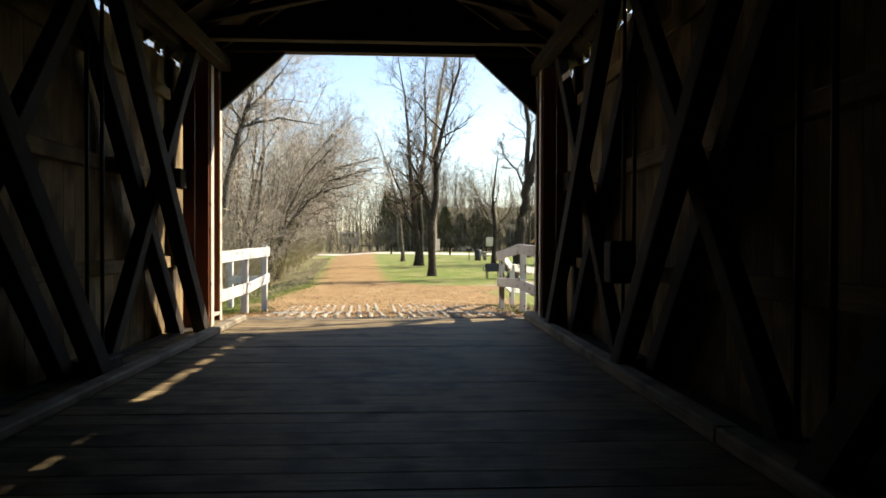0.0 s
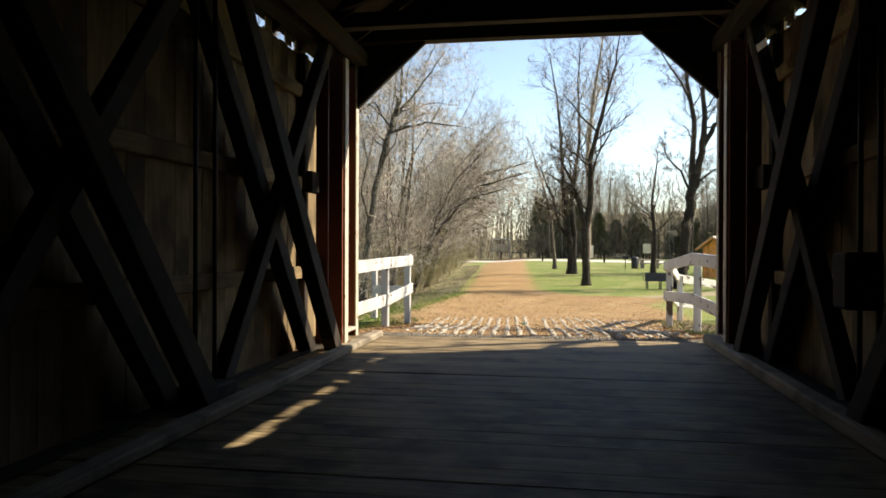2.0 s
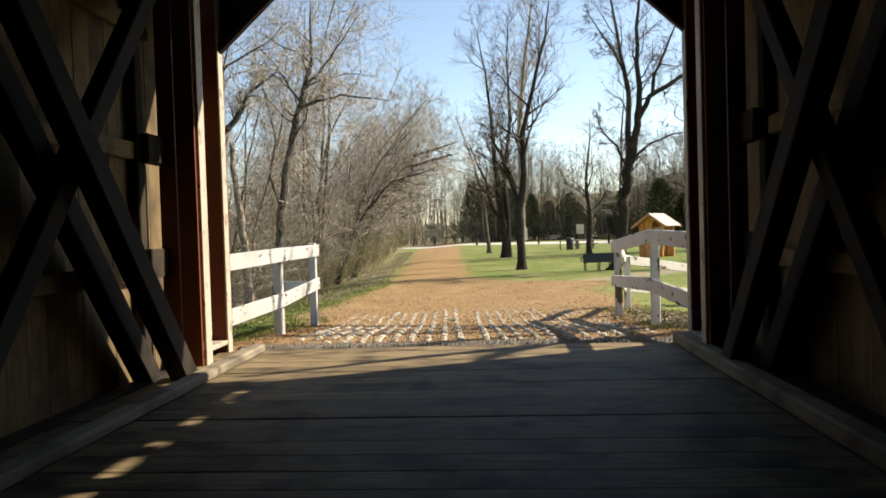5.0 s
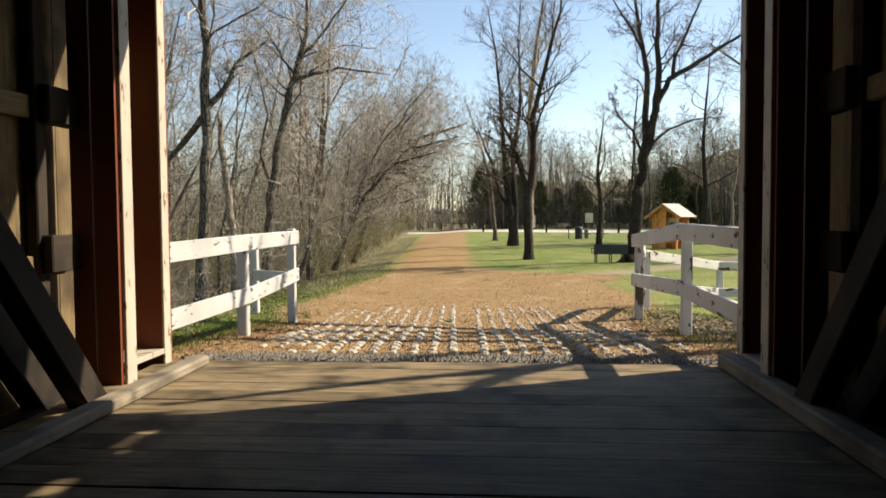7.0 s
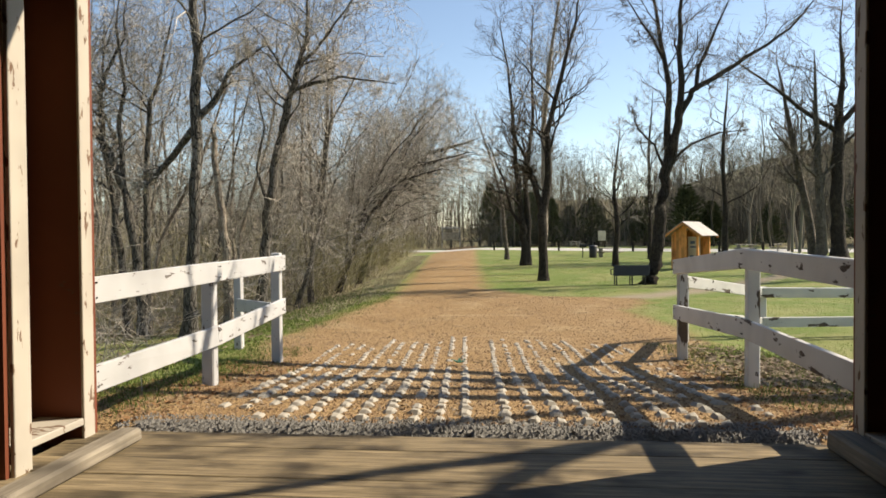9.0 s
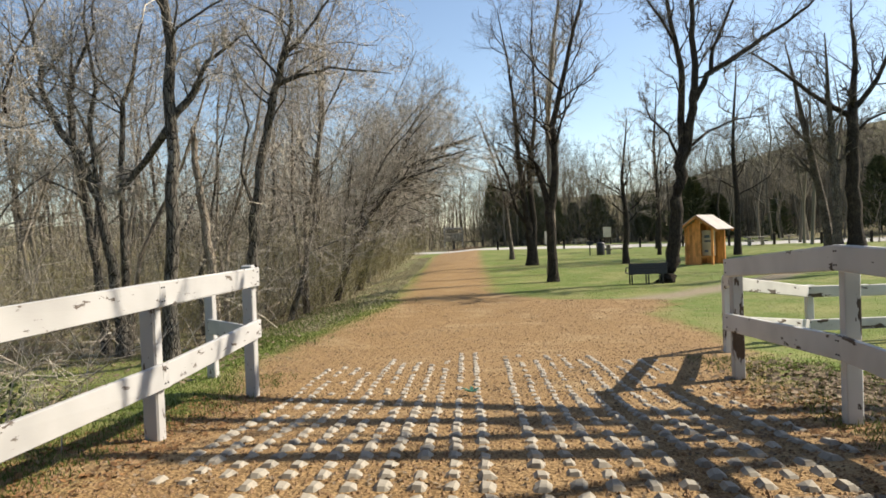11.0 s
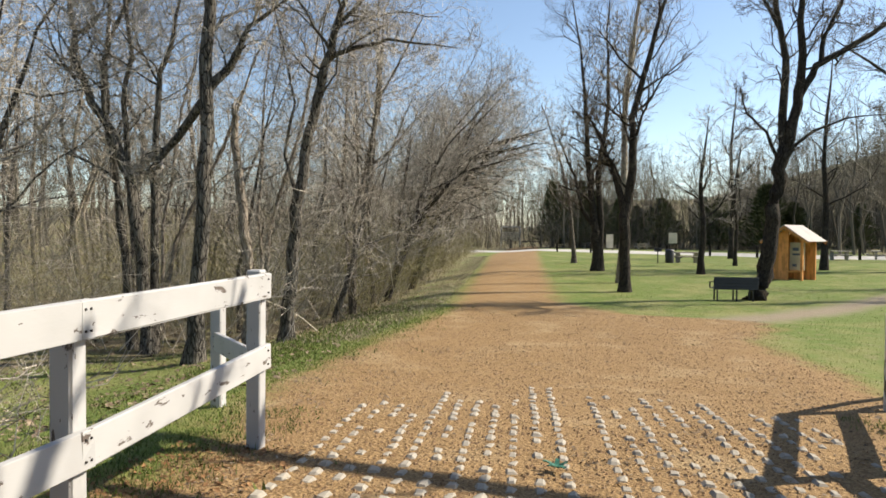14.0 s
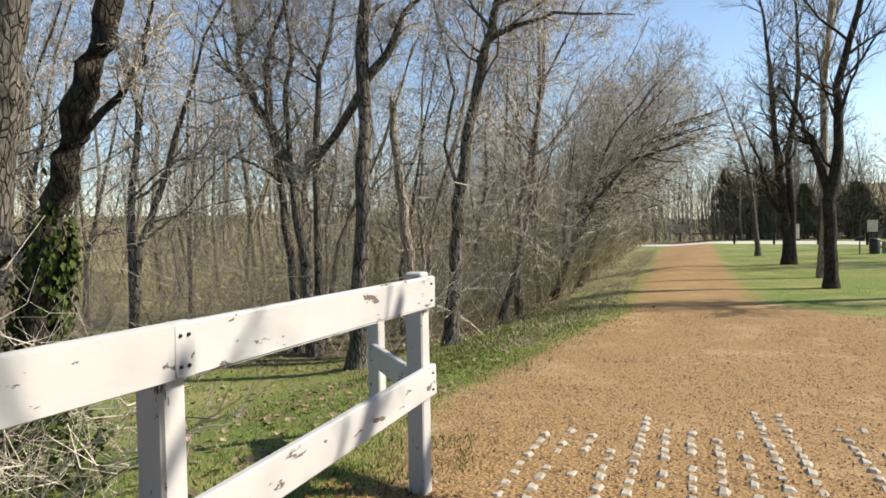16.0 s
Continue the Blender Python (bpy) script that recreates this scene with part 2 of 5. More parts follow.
def bm_mesh(name, bm, mats):
    me = bpy.data.meshes.new(name)
    bm.to_mesh(me)
    bm.free()
    for mt in (mats if isinstance(mats, (list, tuple)) else [mats]):
        me.materials.append(mt)
    return me


def part(name, me, parent=None, m=None, label=""):
    ob = new(name, me)
    if m is not None:
        ob.matrix_basis = m
    if parent is not None:
        ob.parent = parent
    if label:
        ob["label"] = label
    return ob


def thing(name, place, label, category, group="", kind="", turn=0.0):
    ob = new(name)
    ob.matrix_basis = pose(*place, 0, 0, turn)
    return tagged(ob, label, category, group, kind)


def box_mesh(name, size, mats, bevel=0.006, wear=0.0, face=None):
    """A box round the origin with softened edges; face(normal) may pick a material slot."""
    bm = bmesh.new()
    bmesh.ops.create_cube(bm, size=1.0)
    bmesh.ops.scale(bm, vec=size, verts=bm.verts)
    if bevel:
        bmesh.ops.bevel(bm, geom=bm.edges[:], offset=min(bevel, min(size) * 0.3), segments=1, affect='EDGES')
    if wear:
        for v in bm.verts:
            v.co += Vector((0, random.uniform(-wear, wear), random.uniform(-wear, wear)))
    if face:
        bm.normal_update()
        for f in bm.faces:
            f.material_index = face(f.normal)
    return bm_mesh(name, bm, mats)


def along(p0, p1, roll=0.0):
    """The pose of a piece whose x runs from p0 to p1, at the middle."""
    a, b = Vector(p0), Vector(p1)
    d = (b - a).normalized()
    side = Vector((0, 0, 1)).cross(d)
    side = side.normalized() if side.length > 1e-4 else Vector((0, 1, 0))
    up = d.cross(side)
    r = Matrix((d, side, up)).transposed().to_4x4()
    return Matrix.Translation((a + b) / 2) @ r @ Matrix.Rotation(roll, 4, 'X')


def beam(name, p0, p1, w, h, mat, parent, label="", bevel=0.01, wear=0.004, roll=0.0):
    n = (Vector(p1) - Vector(p0)).length
    return part(name, box_mesh(name, (n, w, h), mat, bevel, wear), parent, along(p0, p1, roll), label)


def tube(V, F, pts, radii, sides):
    """Adds a tapered tube along pts."""
    base = len(V)
    n = len(pts)
    for i in range(n):
        d = (pts[min(i + 1, n - 1)] - pts[max(i - 1, 0)])
        ref = Vector((1, 0, 0)) if abs(d.x) < abs(d.y) + abs(d.z) * 0.3 else Vector((0, 1, 0))
        s = d.cross(ref)
        if s.length < 1e-6:
            s = Vector((0, 0, 1))
        s.normalize()
        u = s.cross(d).normalized()
        r = radii[i]
        for k in range(sides):
            a = 2 * math.pi * k / sides
            V.append(pts[i] + s * (r * math.cos(a)) + u * (r * math.sin(a)))
    for i in range(n - 1):
        for k in range(sides):
            a, b = base + i * sides + k, base + i * sides + (k + 1) % sides
            F.append((a, b, b + sides, a + sides))
    F.append(tuple(base + (n - 1) * sides + k for k in range(sides)))


def rod_mesh(name, length, r, mat, sides=10):
    V, F = [], []
    tube(V, F, [Vector((-length / 2, 0, 0)), Vector((length / 2, 0, 0))], [r, r], sides)
    F.append(tuple(range(sides))[::-1])
    return mesh_of(name, V, F, mat, True)


# ---------------------------------------------------------------- ground
def smooth(a, b, v):
    k = min(1.0, max(0.0, (v - a) / (b - a)))
    return k * k * (3 - 2 * k)


def ground_z(x, y):
    z = -0.04 - 0.30 * smooth(0.4, 5.0, y) - 0.22 * smooth(4.5, 10.0, y)
    z += 0.06 * smooth(20, 60, y)
    z -= 0.75 * smooth(3.2, 9.5, -x) * (1 - 0.5 * smooth(30, 70, y))
    z -= 0.3 * smooth(3.0, 6.0, x) * (1 - smooth(6, 14, y))
    z -= 3.2 * smooth(0.05, -4.5, y)
    z -= 0.35 * smooth(0.3, 0.1, y)
    z += 17 * smooth(26, 105, x) * smooth(55, 140, y)
    z += (7 * smooth(-6, 6, x) + 4) * smooth(128, 190, y)
    z += 5 * smooth(32, 66, -x)
    z += 0.05 * noise.noise(Vector((x * 0.35, y * 0.35, 0))) * smooth(9, 14, y + abs(x))
    return z


def line(points, x):
    for (a, b), (c, d) in zip(points, points[1:]):
        if a <= x <= c:
            return b + (d - b) * (x - a) / (c - a)
    return points[0][1] if x < points[0][0] else points[-1][1]


TRAIL_LEFT = [(0, -2.9), (4, -3.2), (7.8, -4.1), (12.5, -3.8), (17.6, -3.3), (72, -8.2), (118, -9.6), (140, -10)]
TRAIL_RIGHT = [(0, 2.9), (5, 3.0), (8, 3.8), (10.2, 3.9), (11.4, 3.65), (13.4, 3.3), (15.2, 4.1), (16.6, 4.3), (17.3, 2.6), (17.9, 1.2), (20.5, -0.5), (40, -1.7), (72, -3.4), (118, -5.2), (140, -6)]
PATH_LINE = [(1.0, 15.6), (2.9, 16.1), (5.0, 18.0), (7.6, 20.8), (11.5, 26.5), (15, 32.5), (19.5, 40.5), (30, 47), (60, 56)]


def cells(stops):
    out = []
    for a, b, n in stops:
        out += [a + (b - a) * i / n for i in range(n)]
    return out + [stops[-1][1]]


def build_ground():
    xs = cells([(-2500, -300, 6), (-300, -60, 14), (-60, -14, 30), (-14, -5, 22), (-5, 7, 52), (7, 20, 28), (20, 70, 34), (70, 300, 24), (300, 2500, 6)])
    ys = cells([(-2500, -60, 6), (-60, -5, 18), (-5, 0, 14), (0, 12, 54), (12, 32, 50), (32, 80, 60), (80, 170, 40), (170, 400, 14), (400, 3000, 6)])
    V = [(x, y, ground_z(x, y)) for y in ys for x in xs]
    w = len(xs)
    F = [(j * w + i, j * w + i + 1, (j + 1) * w + i + 1, (j + 1) * w + i) for j in range(len(ys) - 1) for i in range(w - 1)]
    me = mesh_of("ground", V, F, GROUND, True)
    masks = {"trail": [], "litter": [], "path": [], "chips": [], "lot": []}
    for x, y, z in V:
        inside = min(x - line(TRAIL_LEFT, y), line(TRAIL_RIGHT, y) - x)
        edge = line(TRAIL_LEFT, y) - (0.8 + 5.4 * smooth(17, 10, y)) - x
        far = max(smooth(92, 104, y), smooth(26, 40, x) * smooth(40, 60, y))
        inside = max(inside, min(3.75 - x, x - 2.4, 4.9 - y), min(-2.4 - x, x + 3.5, 3.4 - y))
        masks["trail"].append(max(0.0, min(1.0, 0.5 + inside * 0.55)) if -1 < y < 118 else 0.0)
        masks["litter"].append(max(smooth(-1.0, 3.5, edge), far))
        d = abs(y - line(PATH_LINE, x)) * 0.72 if 0.5 < x < 60 else 9
        masks["path"].append(max(0.0, min(1.0, 0.5 + (0.62 - d) * 0.6)))
        masks["chips"].append(max(0.0, min(1.0, 0.5 + 2.5 * min(0.62 - y + 0.05 * x, 2.5 - abs(x)))) if y > -0.3 else 0.0)
        lot = min(y - line([(-30, 92), (-8, 86), (5, 76), (20, 66), (40, 60)], x), line([(-30, 97), (-8, 95), (5, 90), (20, 82), (40, 70)], x) - y)
        masks["lot"].append(max(0.0, min(1.0, 0.5 + lot * 0.3)) if -30 < x < 45 else 0.0)
    for k, vals in masks.items():
        me.attributes.new(k, 'FLOAT', 'POINT').data.foreach_set("value", vals)
    tagged(part("ground", me), "lawn, orange gravel trail and leaf-littered woodland floor", "ground", kind="structure")


build_ground()

# ---------------------------------------------------------------- covered bridge
LENGTH = 22.6
PANEL_Y = [-1.25 - 3.3 * i for i in range(7)]


def build_truss(side, label):
    """A Howe truss: chords, paired main braces, single counters and iron rods."""
    t = thing("truss", (0.07 if side > 0 else 0, 0, 0), label, "truss", kind="structure")
    for x in (2.45, 2.80):
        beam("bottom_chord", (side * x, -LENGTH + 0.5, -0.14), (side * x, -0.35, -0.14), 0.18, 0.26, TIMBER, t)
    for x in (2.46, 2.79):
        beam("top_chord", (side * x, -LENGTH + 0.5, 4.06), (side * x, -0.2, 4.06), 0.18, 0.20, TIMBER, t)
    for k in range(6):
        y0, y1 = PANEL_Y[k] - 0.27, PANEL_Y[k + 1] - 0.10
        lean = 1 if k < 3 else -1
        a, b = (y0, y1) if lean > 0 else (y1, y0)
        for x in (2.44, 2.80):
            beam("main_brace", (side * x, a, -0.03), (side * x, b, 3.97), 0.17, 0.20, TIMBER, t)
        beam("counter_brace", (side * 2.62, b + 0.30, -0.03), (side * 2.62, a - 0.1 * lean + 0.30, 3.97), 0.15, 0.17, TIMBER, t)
    for y in PANEL_Y[1:]:
        for dy in (-0.17, 0.17):
            part("tie_rod", rod_mesh("tie_rod", 4.0, 0.02, IRON), t, along((side * 2.62, y + dy, -0.1), (side * 2.62, y + dy, 3.95)))
        part("angle_block", box_mesh("angle_block", (0.34, 0.55, 0.14), TIMBER, 0.02), t, pose(side * 2.62, y, 0.06))
    if side > 0:
        part("spacer_block", box_mesh("spacer_block", (0.26, 0.26, 0.42), TIMBER, 0.02), t, pose(2.5, PANEL_Y[1] - 0.1, 1.08))
    return t


build_truss(-1, "dark timber truss with paired braces and iron rods along the wall")
build_truss(1, "dark shaded timber truss with crossed braces and iron rods")


def build_wall(side, name, label):
    """Upright siding boards on girts: bare inside, barn red outside."""
    wall = thing(name, (0, 0, 0), label, "wall", kind="structure")
    for z in (-0.12, 0.97, 2.14, 3.35):
        beam("girt", (side * 2.955, -LENGTH + 0.1, z), (side * 2.955, -1.02, z), 0.07, 0.16, SIDING, wall)
    kinds = []
    for h in (3.86, 3.88, 3.85, 3.89):
        kinds.append(box_mesh("siding_board", (h + 0.55, 0.2424, 0.026), [SIDING, RED], 0.003, 0, lambda n: 1 if n.z * side < -0.5 else 0))
    count = int((LENGTH - 0.05) / 0.243)
    for i in range(count):
        me = kinds[i * 7 % 4]
        h = (3.86, 3.88, 3.85, 3.89)[i * 7 % 4]
        y = -0.14 - 0.243 * i
        m = Matrix.Translation((side * (3.01 + random.uniform(-0.004, 0.004)), y, (h - 0.55) / 2)) @ pose(0, 0, 0, 0, -90, 0)
        part("siding_board", me, wall, m)
    # short boards added in the eave gap, so the sun enters in dashes
    for a, b in ((-0.5, -0.75), (-1.15, -1.5), (-1.65, -1.85), (-2.25, -2.45), (-3.05, -3.12), (-4.7, -LENGTH + 0.1)):
        beam("eave_board", (side * 2.985, a, 3.93), (side * 2.985, b, 3.93), 0.02, 0.14, SIDING, wall, "", 0.003, 0)
    return wall


build_wall(-1, "wall_west", "upright tan siding boards on horizontal girts, bare inside")
build_wall(1, "wall_east", "upright tan siding boards in deep shade")

# floor: planks across the bridge on dark bearers
floor = thing("floor", (0, 0, 0), "weathered grey-brown oak planks laid across the bridge", "floor", kind="structure")
plank_kinds = [box_mesh("plank", (5.3, 0.2735, 0.07), DECK, 0.005, 0.002) for _ in range(6)]
part("edge_strip", box_mesh("edge_strip", (5.25, 0.095, 0.06), DECK, 0.005, 0.002), floor, pose(0, 0.032, -0.045))
for i in range(1, 84):
    part("plank", plank_kinds[i * 5 % 6], floor,
         pose(random.uniform(-0.01, 0.01), 0.12 - 0.275 * i, -0.036 + random.uniform(-0.002, 0.002), random.uniform(-0.3, 0.3), random.uniform(-0.05, 0.05), 180 * (i % 2)))
for x in (-2.2, -1.1, 0, 1.1, 2.2):
    beam("stringer", (x, -LENGTH, -0.2), (x, 0.0, -0.2), 0.2, 0.25, TIMBER, floor)
# sheet added below so that no light shows through the plank gaps
part("subfloor", box_mesh("subfloor", (6.0, LENGTH, 0.04), TIMBER, 0), floor, pose(0, -LENGTH / 2, -0.36))

for side, lab in ((-1, "pale sunlit kerb timber along the deck"), (1, "shaded grey kerb timber along the deck")):
    wide, tall = (0.16, 0.085) if side < 0 else (0.17, 0.12)
    k = thing("kerb", (-2.20 if side < 0 else 2.46, 0, 0), lab, "kerb", "deck kerbs", "structure")
    ends = (-0.18 if side < 0 else -0.05, -7.3, -14.9, -LENGTH + 0.1)
    for a, b in zip(ends, ends[1:]):
        beam("timber", (0, a, tall / 2 + 0.002), (0, b + 0.01, tall / 2 + 0.002), wide, tall, CURB, k, "", 0.018, 0.006)


def prism(outline, y0, y1, name, mats, inside=None):
    """An upright sheet from an outline in x and z, between y0 and y1."""
    n = len(outline)
    V = [(x, y0, z) for x, z in outline] + [(x, y1, z) for x, z in outline]
    F = [tuple(range(n)), tuple(range(2 * n - 1, n - 1, -1))] + [(i, i + n, (i + 1) % n + n, (i + 1) % n) for i in range(n)]
    index = [0] * len(F)
    if inside is not None:
        index[inside] = 1
    return mesh_of(name, V, F, mats, False, index)


def build_portal(y, out, name):
    """The gable end with its chamfered opening, and the posts behind it. out: +1 faces the lawn."""
    p = thing(name, (0, y, 0), "barn-red boarded bridge portal with chamfered opening", "portal", kind="structure")
    def lo(a, b):
        return (min(a * out, b * out), max(a * out, b * out))
    for s in (-1, 1):
        part("jamb_board", prism([(s * 2.56, -0.3), (s * 3.06, -0.3), (s * 3.06, 4.0), (s * 2.56, 4.0)][::s], *lo(-0.03, 0.0), "jamb_board", RED), p)
        part("jamb_post", prism([(s * 2.57, -0.05), (s * 2.95, -0.05), (s * 2.95, 3.9), (s * 2.57, 3.9)][::s], *lo(-0.16, -0.034), "jamb_post", RED), p)
        part("edge_board", box_mesh("edge_board", (4.1, 0.125, 0.022), CREAM, 0.004), p, pose(s * 2.555, -0.112 * out, 1.98) @ pose(0, 0, 0, 0, -90 * s, 0), "cream painted edge board")
        # inner board faces and knee braces are coloured dark for the shade inside
        knee = [(s * 2.56, 3.42), (s * 1.60, 4.30), (s * 2.56, 4.30)][::-s]
        part("corner_board", prism(knee, *lo(-0.05, 0.01), "corner_board", [RED, TIMBER], 0 if out > 0 else 1), p)
        beam("knee_brace", (s * 2.60, -0.10 * out, 3.36), (s * 1.55, -0.10 * out, 4.33), 0.10, 0.09, TIMBER, p)
        # inner end post with its pair of boards
        for x0, x1 in ((2.50, 2.69), (2.705, 2.875)):
            part("end_post", prism([(s * x0, -0.02), (s * x1, -0.02), (s * x1, 3.9), (s * x0, 3.9)][::s], *lo(-1.0, -0.962), "end_post", RED), p)
        beam("stud", (s * 2.93, -1.33 * out, -0.05), (s * 2.93, -1.33 * out, 3.85), 0.13, 0.09, TIMBER, p)
        for z in (1.06, 2.17):
            beam("nailing_block", (s * 2.85, -1.36 * out, z), (s * 2.85, -0.98 * out, z), 0.11, 0.28, TIMBER, p)
        part("edge_board", box_mesh("edge_board", (3.9, 0.15, 0.03), CREAM, 0.004), p, pose(s * 2.484, -0.885 * out, 1.94) @ pose(0, 0, 0, 0, -90 * s, 0), "cream painted edge board")
        part("sill_board", box_mesh("sill_board", (0.34, 0.66, 0.05), CREAM, 0.006), p, pose(s * 2.72, -0.49 * out, 0.115), "cream sill board between the posts")
    gable = [(-3.06, 4.0), (-2.56, 4.0), (-2.56, 4.30), (2.56, 4.30), (2.56, 4.0), (3.06, 4.0), (0, 6.10), (-3.06, 4.0)]
    # gable's inner face and lintel get the same dark colour as shade
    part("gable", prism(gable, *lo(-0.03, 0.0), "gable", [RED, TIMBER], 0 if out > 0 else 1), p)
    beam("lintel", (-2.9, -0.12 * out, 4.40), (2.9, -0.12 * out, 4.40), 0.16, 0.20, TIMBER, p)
    return p


build_portal(0.0, 1, "portal_front")
build_portal(-LENGTH, -1, "portal_back")
# unseen wall, added to stop light coming in from behind
light_block = thing("wall_end", (0, -LENGTH + 0.12, 0), "unseen board wall added to keep light out of the bridge", "wall", kind="structure")
end_board = box_mesh("board", (4.6, 0.3, 0.03), SIDING, 0.003)
for i in range(20):
    part("board", end_board, light_block, pose(-2.87 + 0.302 * i, 0, 2.1) @ pose(0, 0, 0, 90, 0, 0) @ pose(0, 0, 0, 0, 0, 90))


def build_roof():
    roof = thing("ceiling", (0, 0, 0), "dark gable roof of boards on rafters", "roof", kind="structure")
    for s in (-1, 1):
        a, b = Vector((s * 3.06, 0, 4.005)), Vector((0, 0, 6.10))
        n = (b - a).length
        part("roof_deck", box_mesh("roof_deck", (LENGTH + 0.7, n, 0.05), [RAFTER, BROWN_ROOF], 0, 0, lambda v: 1 if v.z > 0.5 else 0), roof,
             Matrix.Translation(((a.x + b.x) / 2, -LENGTH / 2, (a.z + b.z) / 2)) @ pose(0, 0, 0, 0, math.degrees(math.atan2(b.z - a.z, abs(b.x - a.x))) * s, 0) @ pose(0, 0, 0, 0, 0, 90))
        for i in range(26):
            y = -0.5 - 0.87 * i
            beam("rafter", (s * 3.02, y, 3.91), (s * 0.05, y, 5.93), 0.06, 0.11, RAFTER, roof, "", 0.004, 0)
    return roof


def build_bracing():
    t = thing("cross_bracing", (0, 0, 0), "dark tie beams and crossed braces under the roof", "bracing", kind="structure")
    for y in PANEL_Y:
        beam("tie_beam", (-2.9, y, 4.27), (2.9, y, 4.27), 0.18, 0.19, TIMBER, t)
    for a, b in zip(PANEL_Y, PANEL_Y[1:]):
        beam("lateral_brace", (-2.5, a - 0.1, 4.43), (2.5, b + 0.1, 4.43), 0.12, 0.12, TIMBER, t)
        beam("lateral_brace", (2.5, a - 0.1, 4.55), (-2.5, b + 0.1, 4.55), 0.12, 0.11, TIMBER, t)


build_roof()
build_bracing()
abut = box_mesh("abutment", (6.6, 0.5, 2.8), CONCRETE, 0.03)
for y in (-0.22, -LENGTH + 0.2):
    tagged(part("abutment", abut, None, pose(0, y, -1.8)), "grey concrete abutment under the bridge deck", "abutment", kind="structure")

# ---------------------------------------------------------------- trees
def sway(rng, k):
    return Vector((rng.gauss(0, k), rng.gauss(0, k), rng.gauss(0, k * 0.7)))


def grow(rng, T, C, start, way, length, r, level, look_of):
    """One limb and all that grows from it. T: bark mesh, C: twig mesh."""
    steps = look_of["steps"][min(level, 4)]
    sides = look_of["sides"][min(level, 4)]
    pts, radii, p, d = [start.copy()], [r], start.copy(), way.normalized()
    end = r * (0.45 if level == 0 else 0.3)
    for i in range(steps):
        d = (d + sway(rng, look_of["wobble"]) + Vector((look_of["pull"][0], look_of["pull"][1], look_of["rise"])) * (0.5 if level else 0.3)).normalized()
        p = p + d * (length / steps)
        pts.append(p.copy())
        radii.append(r + (end - r) * (i + 1) / steps)
    V, F = (T if r > look_of["split"] else C)
    tube(V, F, pts, radii, sides)
    branch_out(rng, T, C, pts, radii, length, level, look_of)


def branch_out(rng, T, C, pts, radii, length, level, look_of, first=None):
    if level >= look_of["levels"]:
        return
    count = look_of["count"][min(level, 3)]
    lo = look_of["clear"] if level == 0 else 0.15
    if first is not None:
        lo = first
    n = len(pts) - 1
    for k in range(count):
        f = lo + (1 - lo) * (k + rng.random()) / count
        s = min(f * n, n - 1e-3)
        i = int(s)
        q = pts[i].lerp(pts[i + 1], s - i)
        d = (pts[i + 1] - pts[i]).normalized()
        side = d.cross(sway(rng, 1.0))
        if side.length < 1e-4:
            continue
        spread = look_of["spread"] * rng.uniform(0.7, 1.25)
        way = d * math.cos(spread) + side.normalized() * math.sin(spread)
        rr = max(look_of["thin"], (radii[i] + (radii[i + 1] - radii[i]) * (s - i)) * rng.uniform(*look_of["taper"][level > 0]))
        ln = length * look_of["shrink"][level > 0] * rng.uniform(0.6, 1.15) * (1.15 - 0.45 * f)
        grow(rng, T, C, q, way, ln, rr, level + 1, look_of)


WILD = dict(steps=(6, 7, 6, 5, 2), sides=(8, 5, 3, 3, 3), wobble=0.24, pull=(0, 0), rise=0.06, split=0.02, levels=3, count=(14, 8, 6, 0), clear=0.35, spread=0.85, thin=0.0048, shrink=(0.46, 0.62), taper=((0.28, 0.52), (0.45, 0.68)))


def styled(**changes):
    d = dict(WILD)
    d.update(changes)
    return d


def make_tree(name, label, stems, style, seed, bark, twig, place, turn=0.0, group="", flare=True):
    """stems: lists of (x, y, z, radius) from the foot up, in metres from the tree's base."""
    rng = random.Random(seed)
    T, C = ([], []), ([], [])
    for stem, first in stems:
        pts = [Vector(q[:3]) for q in stem]
        radii = [q[3] for q in stem]
        fine_p, fine_r = [], []
        for i in range(len(pts) - 1):
            for j in range(3):
                k = j / 3
                fine_p.append(pts[i].lerp(pts[i + 1], k) + sway(rng, radii[i] * 0.10 + (0.018 if i else 0.0)))
                fine_r.append(radii[i] + (radii[i + 1] - radii[i]) * k)
        fine_p.append(pts[-1])
        fine_r.append(radii[-1])
        if flare and abs(pts[0].z) < 0.2:
            fine_r[0] *= 1.5
            fine_p[0].z -= 0.15
        tube(T[0], T[1], fine_p, fine_r, 9)
        total = sum((b - a).length for a, b in zip(pts, pts[1:]))
        own = dict(style, count=(2, *style["count"][1:])) if first >= 0.7 else style
        branch_out(rng, T, C, fine_p, fine_r, total * 0.75, 0, own, first)
    tree = thing(name, place, label, "tree", group, turn=turn)
    part("trunk", mesh_of("trunk", T[0], T[1], bark, True), tree)
    part("crown", mesh_of("crown", C[0], C[1], twig, True), tree)
    return tree


def on_ground(x, y, sink=0.05):
    return (x, y, ground_z(x, y) - sink)


